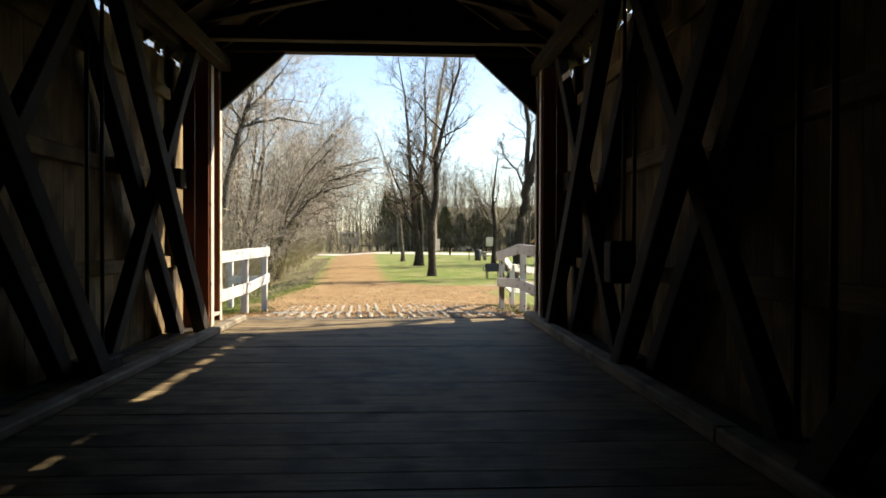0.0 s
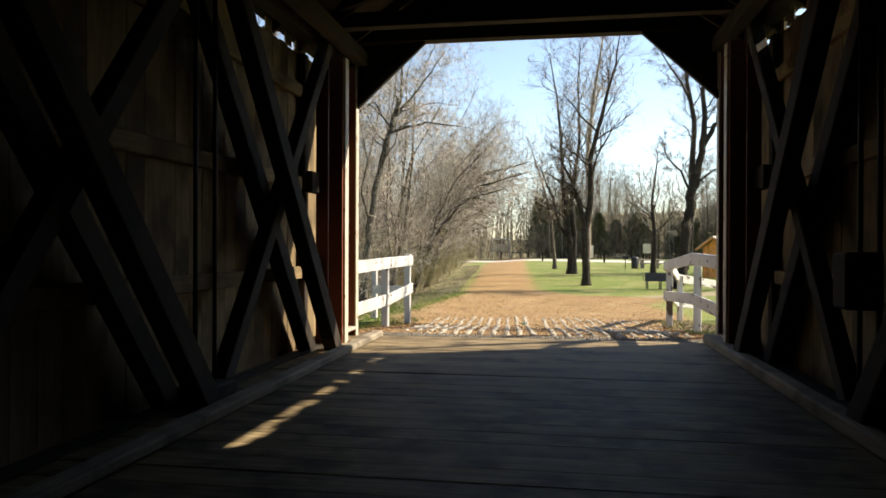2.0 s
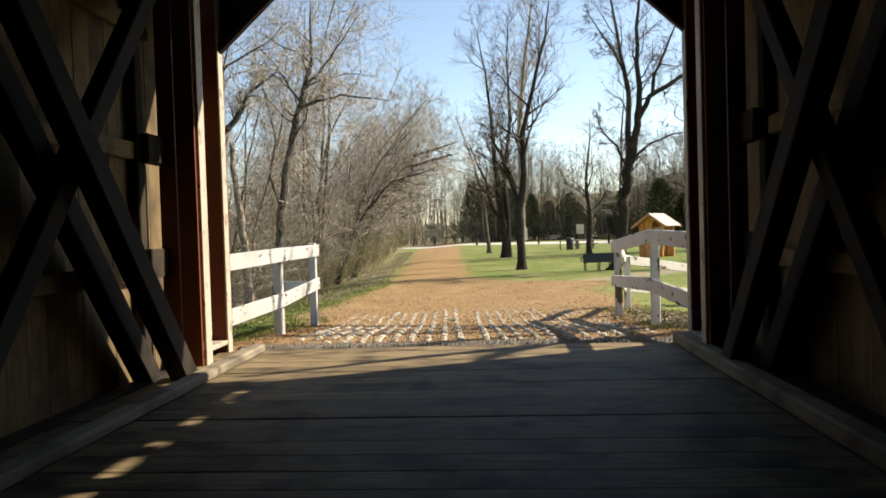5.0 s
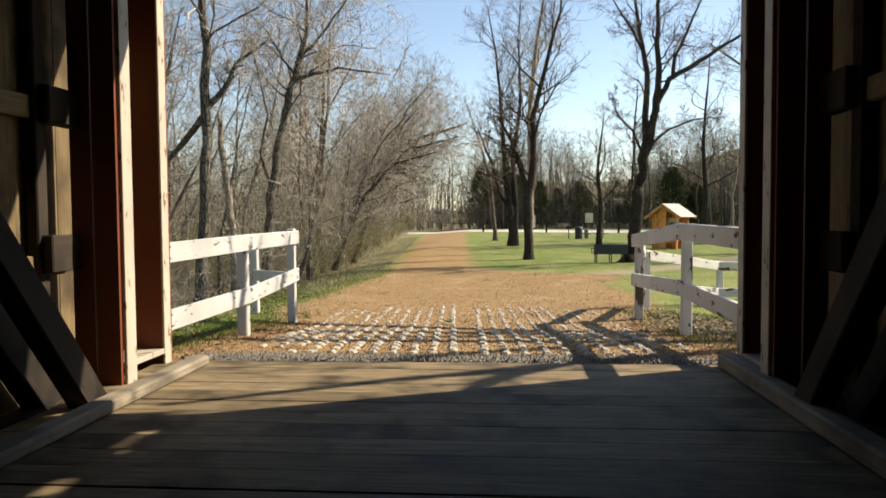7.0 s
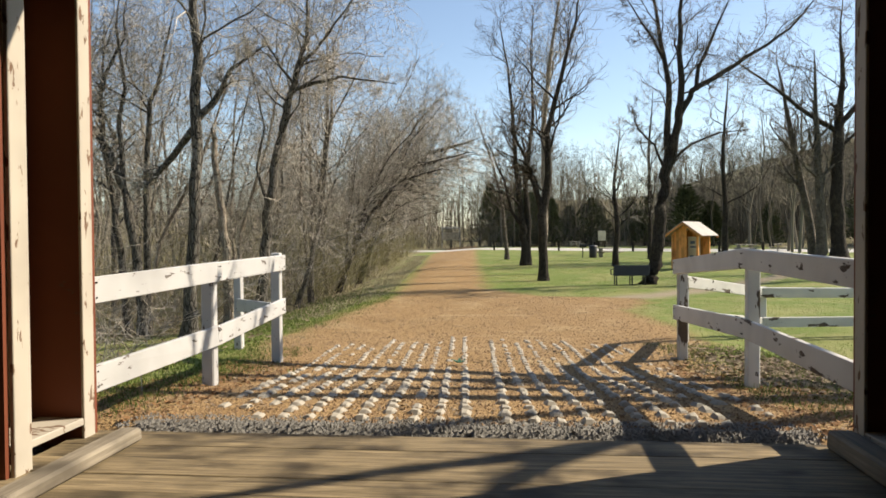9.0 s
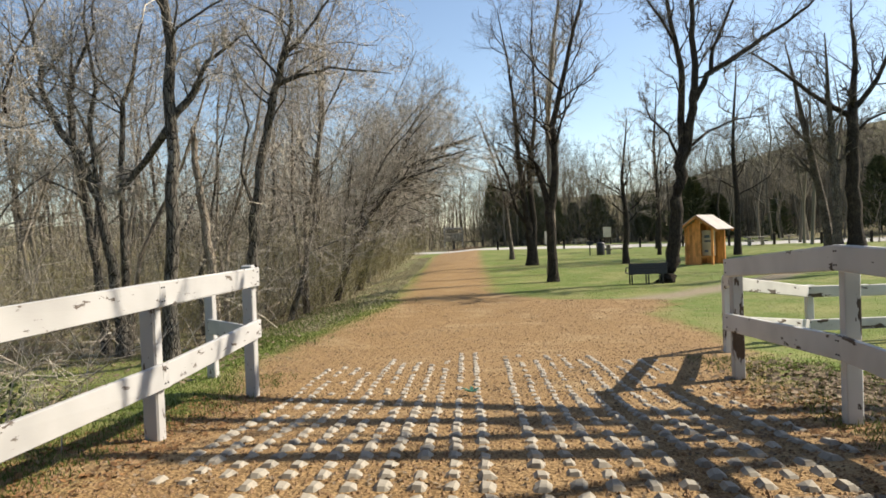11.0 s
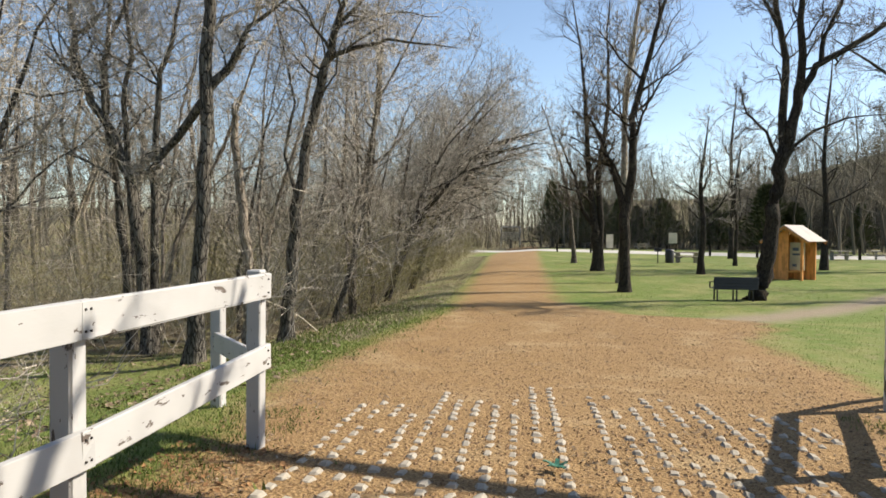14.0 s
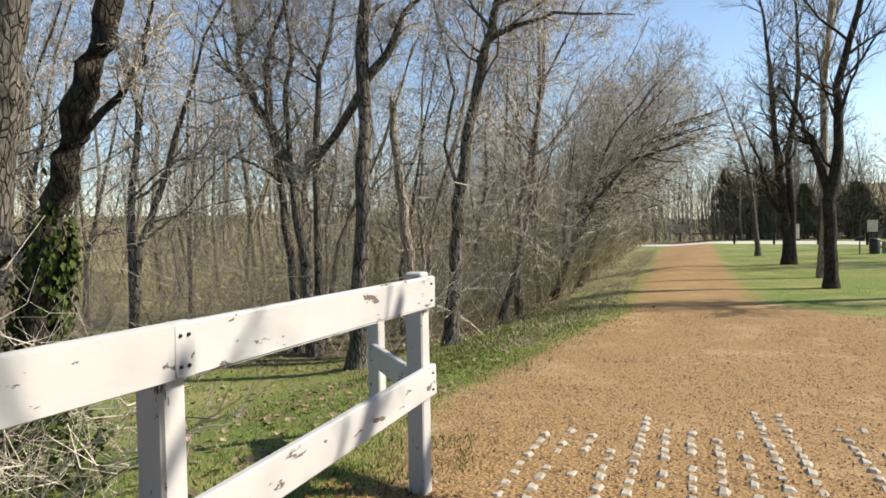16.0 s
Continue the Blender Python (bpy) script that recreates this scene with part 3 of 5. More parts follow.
def build_lawn_trees():
    g = "bare lawn trees"
    lab = "bare dark-barked tree on the lawn"
    tall = styled(rise=0.10, spread=0.75, count=(20, 8, 7, 0), clear=0.4, shrink=(0.32, 0.62), thin=0.0075)
    make_tree("tree", "leaning bare tree with forked dark trunk on the lawn",
              [([(0, 0, 0, .21), (-.05, 0, 1.4, .19), (0, 0, 2.75, .19), (.25, 0, 4.5, .15), (.15, 0, 6.2, .12), (.75, 0, 8.4, .09), (1.4, 0, 10.8, .05), (1.6, .1, 12.6, .02)], 0.35),
               ([(0, 0, 2.7, .14), (-.45, .1, 4.4, .11), (-.75, .2, 5.3, .07), (-1.4, .1, 6.4, .03)], 0.2)], tall, 3, BARK_DARK, TWIG_DARK, on_ground(1.75, 25.0), 0, g)
    make_tree("tree", "tall pale straight bare tree behind a darker one",
              [([(0, 0, 0, .17), (.1, 0, 3.2, .15), (.05, 0, 7.0, .12), (.45, 0, 11.0, .08), (.9, 0, 14.5, .03)], 0.4)], tall, 5, BARK_PALE, TWIG, on_ground(1.95, 29.5), 0, g)
    make_tree("tree", "bare tree with three rising dark stems on the lawn",
              [([(0, 0, 0, .27), (0, 0, 1.4, .25), (-.1, 0, 2.6, .2), (-.45, 0, 5.0, .16), (-.65, 0, 8.5, .11), (-1.0, 0, 12, .06), (-1.5, 0, 15, .02)], 0.4),
               ([(.15, 0, .1, .2), (.2, .1, 2.6, .18), (.05, .1, 5.4, .15), (.55, .1, 9.0, .1), (.4, .2, 13, .05), (.6, .2, 15.5, .02)], 0.4),
               ([(-.1, 0, 2.4, .13), (-.8, 0, 3.3, .1), (-1.2, .1, 5.2, .07), (-2.2, .1, 7.5, .03)], 0.3)], tall, 7, BARK_DARK, TWIG_DARK, on_ground(1.25, 38.2), 0, g)
    make_tree("tree", "thin bare tree leaning over the lawn",
              [([(0, 0, 0, .17), (-.15, 0, 1.9, .15), (-.35, 0, 4.6, .11), (-1.3, 0, 8.0, .07), (-2.4, 0, 11.0, .02)], 0.35)], styled(rise=0.06, spread=0.8), 9, BARK, TWIG, on_ground(0.15, 48.5), 0, g)
    make_tree("tree", "large bare forked tree beside the black bench",
              [([(0, 0, 0, .34), (.18, 0, .5, .27), (.37, 0, 1.4, .24), (.46, 0, 2.6, .225), (.58, 0, 3.8, .215), (.78, 0, 4.8, .21)], 0.9),
               ([(.76, 0, 4.6, .15), (.74, .15, 5.9, .13), (.84, .2, 7.2, .115), (.63, .25, 8.75, .09), (.35, .3, 10.5, .06), (-.1, .3, 13.5, .015)], 0.3),
               ([(.82, 0, 4.6, .17), (1.1, -.1, 6.2, .15), (1.2, -.15, 7.2, .125), (1.12, -.2, 8.7, .1), (1.2, -.2, 11.0, .06), (1.5, -.3, 14.5, .015)], 0.35),
               ([(1.14, -.1, 6.4, .12), (1.66, -.1, 7.35, .105), (2.73, 0, 7.95, .09), (4.1, .1, 8.85, .06), (5.2, .2, 9.6, .045), (6.6, .3, 11.2, .012)], 0.25),
               ([(1.75, -.1, 7.35, .085), (1.86, .1, 8.3, .07), (2.37, .2, 9.2, .055), (3.2, .3, 11.2, .012)], 0.25),
               ([(.62, .2, 8.6, .06), (.2, .2, 9.4, .05), (-.9, .2, 11.2, .012)], 0.2),
               ([(.62, 0, 4.4, .06), (.2, -.1, 5.3, .045), (-.38, -.1, 5.95, .035), (-.65, -.1, 6.9, .01)], 0.15),
               ([(.85, 0, 4.7, .06), (1.58, -.2, 5.35, .045), (2.46, -.2, 5.7, .03), (3.6, -.2, 5.8, .01)], 0.15)],
              styled(rise=0.05, spread=0.85, count=(11, 8, 7, 0), thin=0.0075, shrink=(0.40, 0.60), taper=((0.22, 0.42), (0.45, 0.66))), 11, BARK_DARK, TWIG_DARK, on_ground(5.6, 22.8), 0, g)
    slim = styled(rise=0.1, spread=0.85, count=(16, 8, 5, 0), clear=0.3, shrink=(0.38, 0.6), thin=0.009)
    # the last two stand out of view, added for their shadows on the lawn
    for i, (x, y, h, r) in enumerate([(6.5, 37.4, 8.2, .17), (10.4, 47.6, 8.0, .12), (14.7, 44.4, 13, .2), (13.2, 62.0, 15, .22), (17.5, 26.5, 13, .26), (21.8, 33.0, 14, .26)]):
        make_tree("tree", lab, [([(0, 0, 0, r), (.1, 0, h * .3, r * .85), (-.1, 0, h * .6, r * .55), (.3, .1, h, .02)], 0.3)], slim, 20 + i, BARK_DARK, TWIG, on_ground(x, y), 0, g)
    make_tree("tree", "big spreading dark bare tree by the path",
              [([(0, 0, 0, .5), (-.1, 0, 3, .42), (-.2, 0, 6.5, .38), (0, 0, 9.5, .3)], 0.8),
               ([(0, 0, 9.3, .24), (.3, .2, 12, .16), (.2, .3, 16, .05), (.4, .3, 18, .02)], 0.15),
               ([(-.1, 0, 8.6, .2), (-1.6, .2, 9.6, .15), (-4.0, .3, 11.6, .1), (-7.0, .3, 13.8, .03)], 0.15),
               ([(0, 0, 9.0, .2), (1.4, -.2, 10.8, .15), (2.6, -.3, 13.5, .09), (4.5, -.3, 17, .02)], 0.15),
               ([(-.1, 0, 7.4, .12), (1.0, .2, 8.4, .09), (3.2, .2, 9.2, .03)], 0.2)],
              styled(rise=0.06, spread=0.85, count=(12, 8, 6, 0), thin=0.009, shrink=(0.42, 0.60), taper=((0.22, 0.42), (0.45, 0.66))), 31, BARK_DARK, TWIG_DARK, on_ground(22.1, 44.5), 0, g)
    for i, (x, y, lean) in enumerate([(21.2, 46.0, -2.6), (20.9, 44.2, -.5)]):
        make_tree("tree", "leaning bare trunk in a clump by the path",
                  [([(0, 0, 0, .3), (lean * .2, 0, 3.5, .26), (lean * .55, 0, 8, .2), (lean, .1, 14, .03)], 0.4)], slim, 33 + i, BARK, TWIG_DARK, on_ground(x, y), 0, g)


def build_wood_edge_trees():
    g = "bare woodland trees"
    edge = styled(rise=0.04, spread=0.9, count=(15, 9, 7, 0), clear=0.3, thin=0.0055, shrink=(0.42, 0.62), taper=((0.25, 0.48), (0.45, 0.66)))
    make_tree("tree", "tall bare tree with rough bark and a broken limb",
              [([(0, 0, 0, .2), (.12, 0, 1.6, .15), (.25, 0, 3.8, .135), (.28, 0, 6.0, .125), (.3, 0, 9.0, .09), (.2, 0, 13, .03)], 0.62),
               ([(.25, 0, 5.4, .1), (.75, .1, 5.9, .08), (1.1, .1, 6.6, .05), (2.0, .1, 7.2, .02)], 0.2),
               ([(.2, 0, 5.2, .09), (-.45, .2, 4.5, .08), (-1.2, .3, 3.8, .05)], 0.6)], edge, 41, BARK_WOOD, TWIG, on_ground(-7.5, 11.9), 0, g)
    make_tree("snag", "broken dead snag with peeling pale bark",
              [([(0, 0, 0, .15), (-.05, 0, 2.2, .12), (-.25, 0, 3.6, .1), (-.4, 0, 5.2, .075), (-.42, 0, 5.5, .03)], 0.5)], styled(levels=2, count=(5, 3, 2, 2), rise=-0.15, shrink=(0.22, 0.3)), 43, BARK_PALE, TWIG, on_ground(-7.3, 14.0), 0, g)
    make_tree("tree", "leaning bare tree at the wood edge",
              [([(0, 0, 0, .17), (.05, 0, 1.2, .14), (.19, 0, 2.46, .13), (.41, 0, 3.86, .12), (.52, 0, 4.65, .11), (.82, 0, 5.77, .095), (1.06, 0, 6.72, .08), (1.33, 0, 7.6, .06), (1.4, .1, 9.6, .015)], 0.5),
               ([(1.02, 0, 6.3, .06), (1.5, .1, 6.5, .05), (2.31, .1, 6.63, .035), (3.8, .1, 6.4, .01)], 0.15),
               ([(1.12, 0, 6.95, .055), (1.61, -.1, 7.3, .045), (2.2, -.1, 8.0, .03), (2.9, 0, 9.0, .01)], 0.15),
               ([(.27, 0, 3.1, .05), (-.08, .1, 4.2, .04), (.15, .1, 5.3, .03), (-.3, .1, 7.2, .01)], 0.2)], edge, 45, BARK_WOOD, TWIG, on_ground(-6.4, 13.9), 0, g)
    make_tree("tree", "thin leaning bare tree at the wood edge",
              [([(0, 0, 0, .09), (.55, 0, 1.5, .08), (.9, 0, 3.0, .07), (1.2, .1, 6.0, .04), (2.4, .2, 8.2, .015)], 0.3)], edge, 47, BARK_WOOD, TWIG, on_ground(-6.5, 17.3), 0, g)
    make_tree("tree", "big ivy-clad leaning tree near the fence",
              [([(0, 0, 0, .30), (.14, 0, .8, .22), (.43, 0, 2.27, .195), (.66, 0, 2.96, .18), (.96, 0, 3.85, .17), (1.24, 0, 4.6, .165), (1.62, .1, 5.5, .155), (2.6, .2, 8.5, .1), (3.2, .3, 12, .03)], 0.72),
               ([(.98, 0, 3.75, .06), (1.59, .1, 4.24, .045), (1.96, .1, 4.6, .035), (2.2, .1, 5.4, .012)], 0.3),
               ([(.6, 0, 2.8, .06), (.15, -.1, 2.5, .045), (-.5, -.2, 2.1, .02)], 0.4)], edge, 49, BARK_DARK, TWIG, on_ground(-9.1, 6.4), 0, g)
    make_tree("tree", "big rough-barked tree near the fence",
              [([(0, 0, 0, .34), (.04, 0, 1.0, .26), (.25, 0, 2.4, .24), (.5, 0, 3.5, .235), (.72, 0, 4.8, .22), (.92, 0, 5.8, .2), (1.2, .2, 9, .13), (1.3, .3, 13, .03)], 0.7)], edge, 51, BARK_WOOD, TWIG, on_ground(-9.9, 6.3), 0, g)
    make_tree("tree", "bare tree with several pale leaning stems",
              [([(.3, 0, 0, .16), (.04, 0, 2.3, .13), (-.17, 0, 3.77, .12), (-.69, 0, 5.08, .10), (-1.3, 0, 6.0, .085), (-1.64, 0, 6.9, .075), (-1.7, .1, 7.6, .06), (-2.2, .1, 9.6, .012)], 0.55),
               ([(-.85, 0, 5.35, .07), (-.96, .1, 6.4, .06), (-.84, .1, 7.1, .055), (-.3, .2, 8.2, .035), (-.2, .2, 9.8, .01)], 0.3),
               ([(-.25, 0, 4.0, .07), (-.41, .1, 5.74, .06), (-.28, .1, 6.8, .05), (-.45, .1, 8.4, .03), (-.3, .1, 9.8, .01)], 0.35),
               ([(.2, .3, 0, .11), (.22, .3, 3.0, .09), (.25, .2, 4.4, .08), (.4, .2, 6.1, .065), (.67, .2, 7.05, .05), (1.15, .2, 9.0, .01)], 0.5),
               ([(-.4, .4, 0, .12), (-.62, .4, 2.3, .1), (-.92, .4, 4.3, .08), (-1.1, .4, 5.8, .06), (-1.0, .4, 8.8, .01)], 0.4)], edge, 53, BARK_WOOD, TWIG, on_ground(-9.8, 13.6), 0, g)
    for i, (x, y, s) in enumerate([(-8.9, 37.5, 1.0), (-7.2, 30.0, .8), (-9.6, 45.0, .95), (-6.6, 23.5, .62), (-8.0, 33.6, .95), (-7.4, 26.6, .74), (-9.9, 52.0, 1.1)]):
        make_tree("tree", "dark bare tree arching out over the trail",
                  [([(0, 0, 0, .2 * s), (.9 * s, 0, 2.6 * s, .17 * s), (2.3 * s, 0, 5.4 * s, .13 * s), (4.2 * s, 0, 7.4 * s, .09 * s), (7.0 * s, .2, 8.2 * s, .02)], 0.3),
                   ([(1.2 * s, 0, 3.3 * s, .12 * s), (1.9 * s, .2, 6.0 * s, .09 * s), (3.4 * s, .3, 9.0 * s, .05 * s), (5.2 * s, .3, 11.0 * s, .015)], 0.25),
                   ([(.5 * s, 0, 1.5 * s, .1 * s), (.6 * s, .3, 5.0 * s, .07 * s), (1.2 * s, .5, 9.5 * s, .015)], 0.3)],
                  styled(rise=0.03, spread=0.8, count=(14, 9, 6, 0), pull=(.07, -.01), thin=0.0075), 55 + 2 * i, BARK_DARK, TWIG, on_ground(x, y), 0, g)


def build_ivy():
    """Ivy round the feet of the big leaning tree."""
    host = [o for o in scene.objects if o.name.startswith("tree") and "ivy" in o.get("label", "")][0]
    rng = random.Random(70)
    V, F = [], []
    clumps = [(rng.uniform(0, 6.28), 2.5 * rng.random() ** 1.5, rng.uniform(.1, .34)) for _ in range(26)]
    for i in range(2300):
        a, z, size = clumps[i % 26]
        a += rng.gauss(0, size * 1.6)
        z = max(0.02, z + rng.gauss(0, size))
        r = 0.24 - 0.02 * z + abs(rng.gauss(0, .15 if z < 1.3 else .07))
        c = Vector((0.19 * z + math.cos(a) * r, math.sin(a) * r, z))
        out = Vector((math.cos(a), math.sin(a), rng.uniform(-.6, .3))).normalized()
        s = out.cross(Vector((0, 0, 1))).normalized() * rng.uniform(.03, .06)
        d = Vector((rng.gauss(0, .02), rng.gauss(0, .02), -rng.uniform(.04, .09)))
        b = len(V)
        V.extend([c - d * .6, c + s + out * .02, c + d, c - s + out * .03])
        F.extend([(b, b + 1, b + 2), (b, b + 2, b + 3)])
    part("ivy", mesh_of("ivy", V, F, IVY), host, None, "dark green ivy leaves")


def wood_kinds():
    """Patterns of woodland trees, kept for copying."""
    out = []
    for i in range(7):
        rng = random.Random(100 + i)
        h = rng.uniform(8.5, 12.5)
        r = rng.uniform(0.055, 0.115)
        bend = rng.uniform(0.4, 2.4) if i < 4 else rng.uniform(-0.5, 0.8)
        stems = [([(0, 0, 0, r), (bend * .06, 0, h * .25, r * .85), (bend * .3 + rng.uniform(-.5, .5), rng.uniform(-.4, .4), h * .5, r * .65), (bend * .7 + rng.uniform(-.5, .5), rng.uniform(-.5, .5), h * .72, r * .35), (bend * 1.3, .2, h, .015)], 0.25)]
        if i % 2:
            stems.append(([(0, .1, .05, r * .8), (-.3, .2, h * .3, r * .6), (-.2, .3, h * .6, r * .35), (.3, .4, h * .9, .012)], 0.3))
        st = styled(rise=0.05, spread=0.85, count=(13, 8, 5, 0), thin=0.0066, pull=(0.025 if i < 4 else 0, 0))
        out.append((stems, st, 200 + i))
    return out


def build_woods():
    rng = random.Random(77)
    kinds = wood_kinds()
    firsts = {}
    spots = []
    y = 15.5
    while y < 88:
        e = line(TRAIL_LEFT, y) - 2.2
        for depth in (0.2, 1.8, 4.0, 7.5, 12.0):
            if rng.random() < 0.42:
                spots.append((e - depth - rng.random() * 1.8, y + rng.uniform(-1, 1), depth))
        y += 1.7 + y * 0.03
    for yy in (4, 7.5, 10, 12.5):
        for xx in (-13, -17, -23):
            spots.append((xx + rng.uniform(-1.2, 1.2), yy + rng.uniform(-1.5, 1.5), 8))
    for x, y, depth in spots:
        k = rng.choice((0, 1, 2, 3)) if depth < 3 else rng.randrange(7)
        if k not in firsts:
            stems, st, seed = kinds[k]
            firsts[k] = make_tree("tree", "slender bare woodland tree arching over brush", stems, st, seed, BARK_PALE if k == 1 else BARK if k % 2 else BARK_WOOD, TWIG, on_ground(x, y), rng.uniform(-35, 35), "bare woodland trees")
        else:
            s = rng.uniform(0.75, 1.15)
            turn = rng.uniform(-45, 45) if k < 4 else rng.uniform(0, 360)
            c = copy_thing(firsts[k], pose(*on_ground(x, y, 0.12), rng.gauss(0, 6), rng.gauss(2, 6), turn))
            c.scale = (s, s, s * rng.uniform(0.8, 1.15))


def mass_of_trees(name, label, spots, seed):
    """Far woods: many small bare trees joined into one mass."""
    rng = random.Random(seed)
    kinds = []
    for k in range(3):
        T = ([], [])
        h = (12, 14, 10)[k]
        st = styled(rise=0.14, spread=0.75, levels=3, count=(9, 6, 2, 0), thin=0.017, split=-1.0, steps=(4, 3, 3, 2, 2), sides=(5, 3, 3, 3, 3))
        r2 = random.Random(300 + k)
        pts = [Vector((0, 0, -.3)), Vector((.7 - .5 * k, .4, h * .35)), Vector((-.3 + .5 * k, -.3, h * .7)), Vector((.9 - .8 * k, .3, h))]
        radii = [.14, .11, .07, .02]
        tube(T[0], T[1], pts, radii, 6)
        branch_out(r2, T, T, pts, radii, h * .75, 0, st, 0.25)
        kinds.append((np.array([tuple(v) for v in T[0]]), T[1]))
    V, F, n = [], [], 0
    for x, y in spots:
        v, f = kinds[rng.randrange(3)]
        a, s = rng.uniform(0, 6.28), rng.uniform(0.75, 1.2)
        c, d = math.cos(a) * s, math.sin(a) * s
        V.append(np.column_stack([v[:, 0] * c - v[:, 1] * d + x, v[:, 0] * d + v[:, 1] * c + y, v[:, 2] * s + ground_z(x, y)]))
        F.extend(tuple(i + n for i in q) for q in f)
        n += len(v)
    tagged(part(name, mesh_of(name, np.concatenate(V).tolist(), F, FAR_TWIG, True)), label, "woods", kind="stuff")


def build_far_woods():
    rng = random.Random(91)
    edge = []
    while len(edge) < 230:
        x = rng.uniform(-45, 60)
        if not -12 < x < -3:
            edge.append((x, rng.uniform(99, 128) + max(0, -x) * 0.2))
    mass_of_trees("far_woods", "bare woods beyond the clearing", edge, 1)
    mass_of_trees("far_woods", "bare trees covering the hillside", [(26 + 80 * rng.random() ** 1.3, rng.uniform(60, 140)) for _ in range(240)], 2)
    mass_of_trees("far_woods", "bare woods beyond the creek bank", [(-24 - 36 * rng.random(), rng.uniform(-4, 96)) for _ in range(130)], 3)
    mass_of_trees("far_woods", "pale bare woods at the end of the trail", [(rng.uniform(-45, 20), rng.uniform(138, 200)) for _ in range(190)], 4)


def build_cedars():
    rng = random.Random(5)
    def cedar(place, h):
        T, V, F = ([], []), [], []
        tube(T[0], T[1], [Vector((0, 0, 0)), Vector((0, 0, h * .5)), Vector((0, 0, h))], [.16, .1, .02], 7)
        for i in range(2800):
            f = rng.random() ** 0.8
            z = h * (0.08 + 0.92 * f)
            a = rng.uniform(0, 2 * math.pi)
            lobe = 0.75 + 0.3 * math.sin(3 * a + 9 * f) + 0.2 * math.sin(5 * a - 14 * f)
            rad = h * 0.36 * (1 - f) ** 0.75 * lobe * rng.uniform(0.3, 1.1) + 0.08
            c = Vector((math.cos(a) * rad, math.sin(a) * rad, z))
            out = Vector((math.cos(a), math.sin(a), 0.6)).normalized() * rng.uniform(0.18, 0.4)
            s = out.cross(Vector((0, 0, 1))).normalized() * 0.07
            b = len(V)
            V.extend([c - out * 0.4 - s, c - out * 0.4 + s, c + out + Vector((0, 0, .05)), c - Vector((0, 0, .09))])
            F.extend([(b, b + 1, b + 2), (b, b + 2, b + 3), (b + 1, b + 3, b + 2)])
        t = thing("cedar", place, "dark green cedar among bare trees", "tree", "cedars")
        part("trunk", mesh_of("trunk", T[0], T[1], BARK_DARK, True), t)
        part("crown", mesh_of("crown", V, F, NEEDLES), t)
        return t
    firsts = [cedar(on_ground(-1, 104), 8.5), cedar(on_ground(6.5, 101), 7.0)]
    for i, (x, y) in enumerate([(1.5, 106), (3.5, 104), (-2.8, 109), (9.5, 106), (12.5, 103), (20, 101), (4.8, 110), (28, 96), (14, 108), (33, 88), (2.6, 103), (18.5, 104), (24.5, 95), (41, 80), (46, 82)]):
        s = rng.uniform(0.75, 1.3)
        w = s * rng.uniform(0.9, 1.5)
        c = copy_thing(firsts[i % 2], pose(*on_ground(x, y), 0, 0, rng.uniform(0, 360)))
        c.scale = (w, w, s)


def build_shadow_tree():
    """An unseen wide-limbed tree added beside the bridge, its limbs laid out to shade the gravel, the deck and the
    fences.
    """
    st = styled(rise=0.05, spread=0.6, levels=3, count=(5, 4, 3, 2), clear=0.5, shrink=(0.28, 0.4))
    reach = [[(-.4, .1, 6.2), (-.9, .8, 7.3), (-2.95, .93, 7.4), (-6.75, 2.1, 7.5), (-8.4, 2.8, 7.6)],
             [(-.2, 0, 6.4), (-.6, .2, 7.2), (-3.05, .34, 7.4), (-6.45, .75, 7.5), (-8.2, 1.1, 7.6)],
             [(-.2, -.2, 5.9), (-.5, -.7, 7.1), (-2.85, -.95, 7.3), (-6.35, -.95, 7.3), (-8.2, -.8, 7.5)],
             [(-.1, -.3, 5.6), (-.9, -1.0, 6.9), (-2.2, -1.8, 7.1), (-4.42, -2.98, 7.2), (-6.7, -4.2, 7.2)],
             [(-.1, -.3, 5.3), (-1.2, -1.3, 6.8), (-3.5, -2.4, 7.2), (-4.23, -3.14, 7.2), (-4.7, -4.0, 7.2)],
             [(-.3, .1, 6.3), (-1.0, .6, 7.1), (-3.43, .71, 7.3), (-5.4, .4, 7.3), (-7.3, .05, 7.4)],
             [(-.2, 0, 6.1), (-1.2, .3, 7.1), (-3.43, -.29, 7.3), (-4.8, -.3, 7.3), (-6.8, -.65, 7.4)]]
    stems = [([(0, 0, 0, .3), (-.15, 0, 3.0, .25), (-.2, 0, 5.6, .22), (-.1, 0, 8.5, .15), (.2, 0, 13, .03)], 0.6)]
    for i, pts in enumerate(reach):
        thin = 1.0 if i < 3 else 0.72
        stems.append(([(*q, r * thin) for q, r in zip(pts, (.20, .18, .155, .125, .05))], 0.45))
    make_tree("tree", "unseen wide bare tree added to shade the bridge approach", stems, st, 61, BARK, TWIG, on_ground(12.6, 6.0), 0, "bare lawn trees", False)


build_shadow_tree()
build_lawn_trees()
build_wood_edge_trees()
build_ivy()
build_woods()
build_far_woods()
build_cedars()

# ---------------------------------------------------------------- fences
def rail_beam(p0, p1, mat, parent, h=0.20, w=0.045):
    return beam("rail", p0, p1, w, h, mat, parent, "", 0.008, 0.004)


BOLT = rod_mesh("bolt", 0.012, 0.007, IRON, 8)


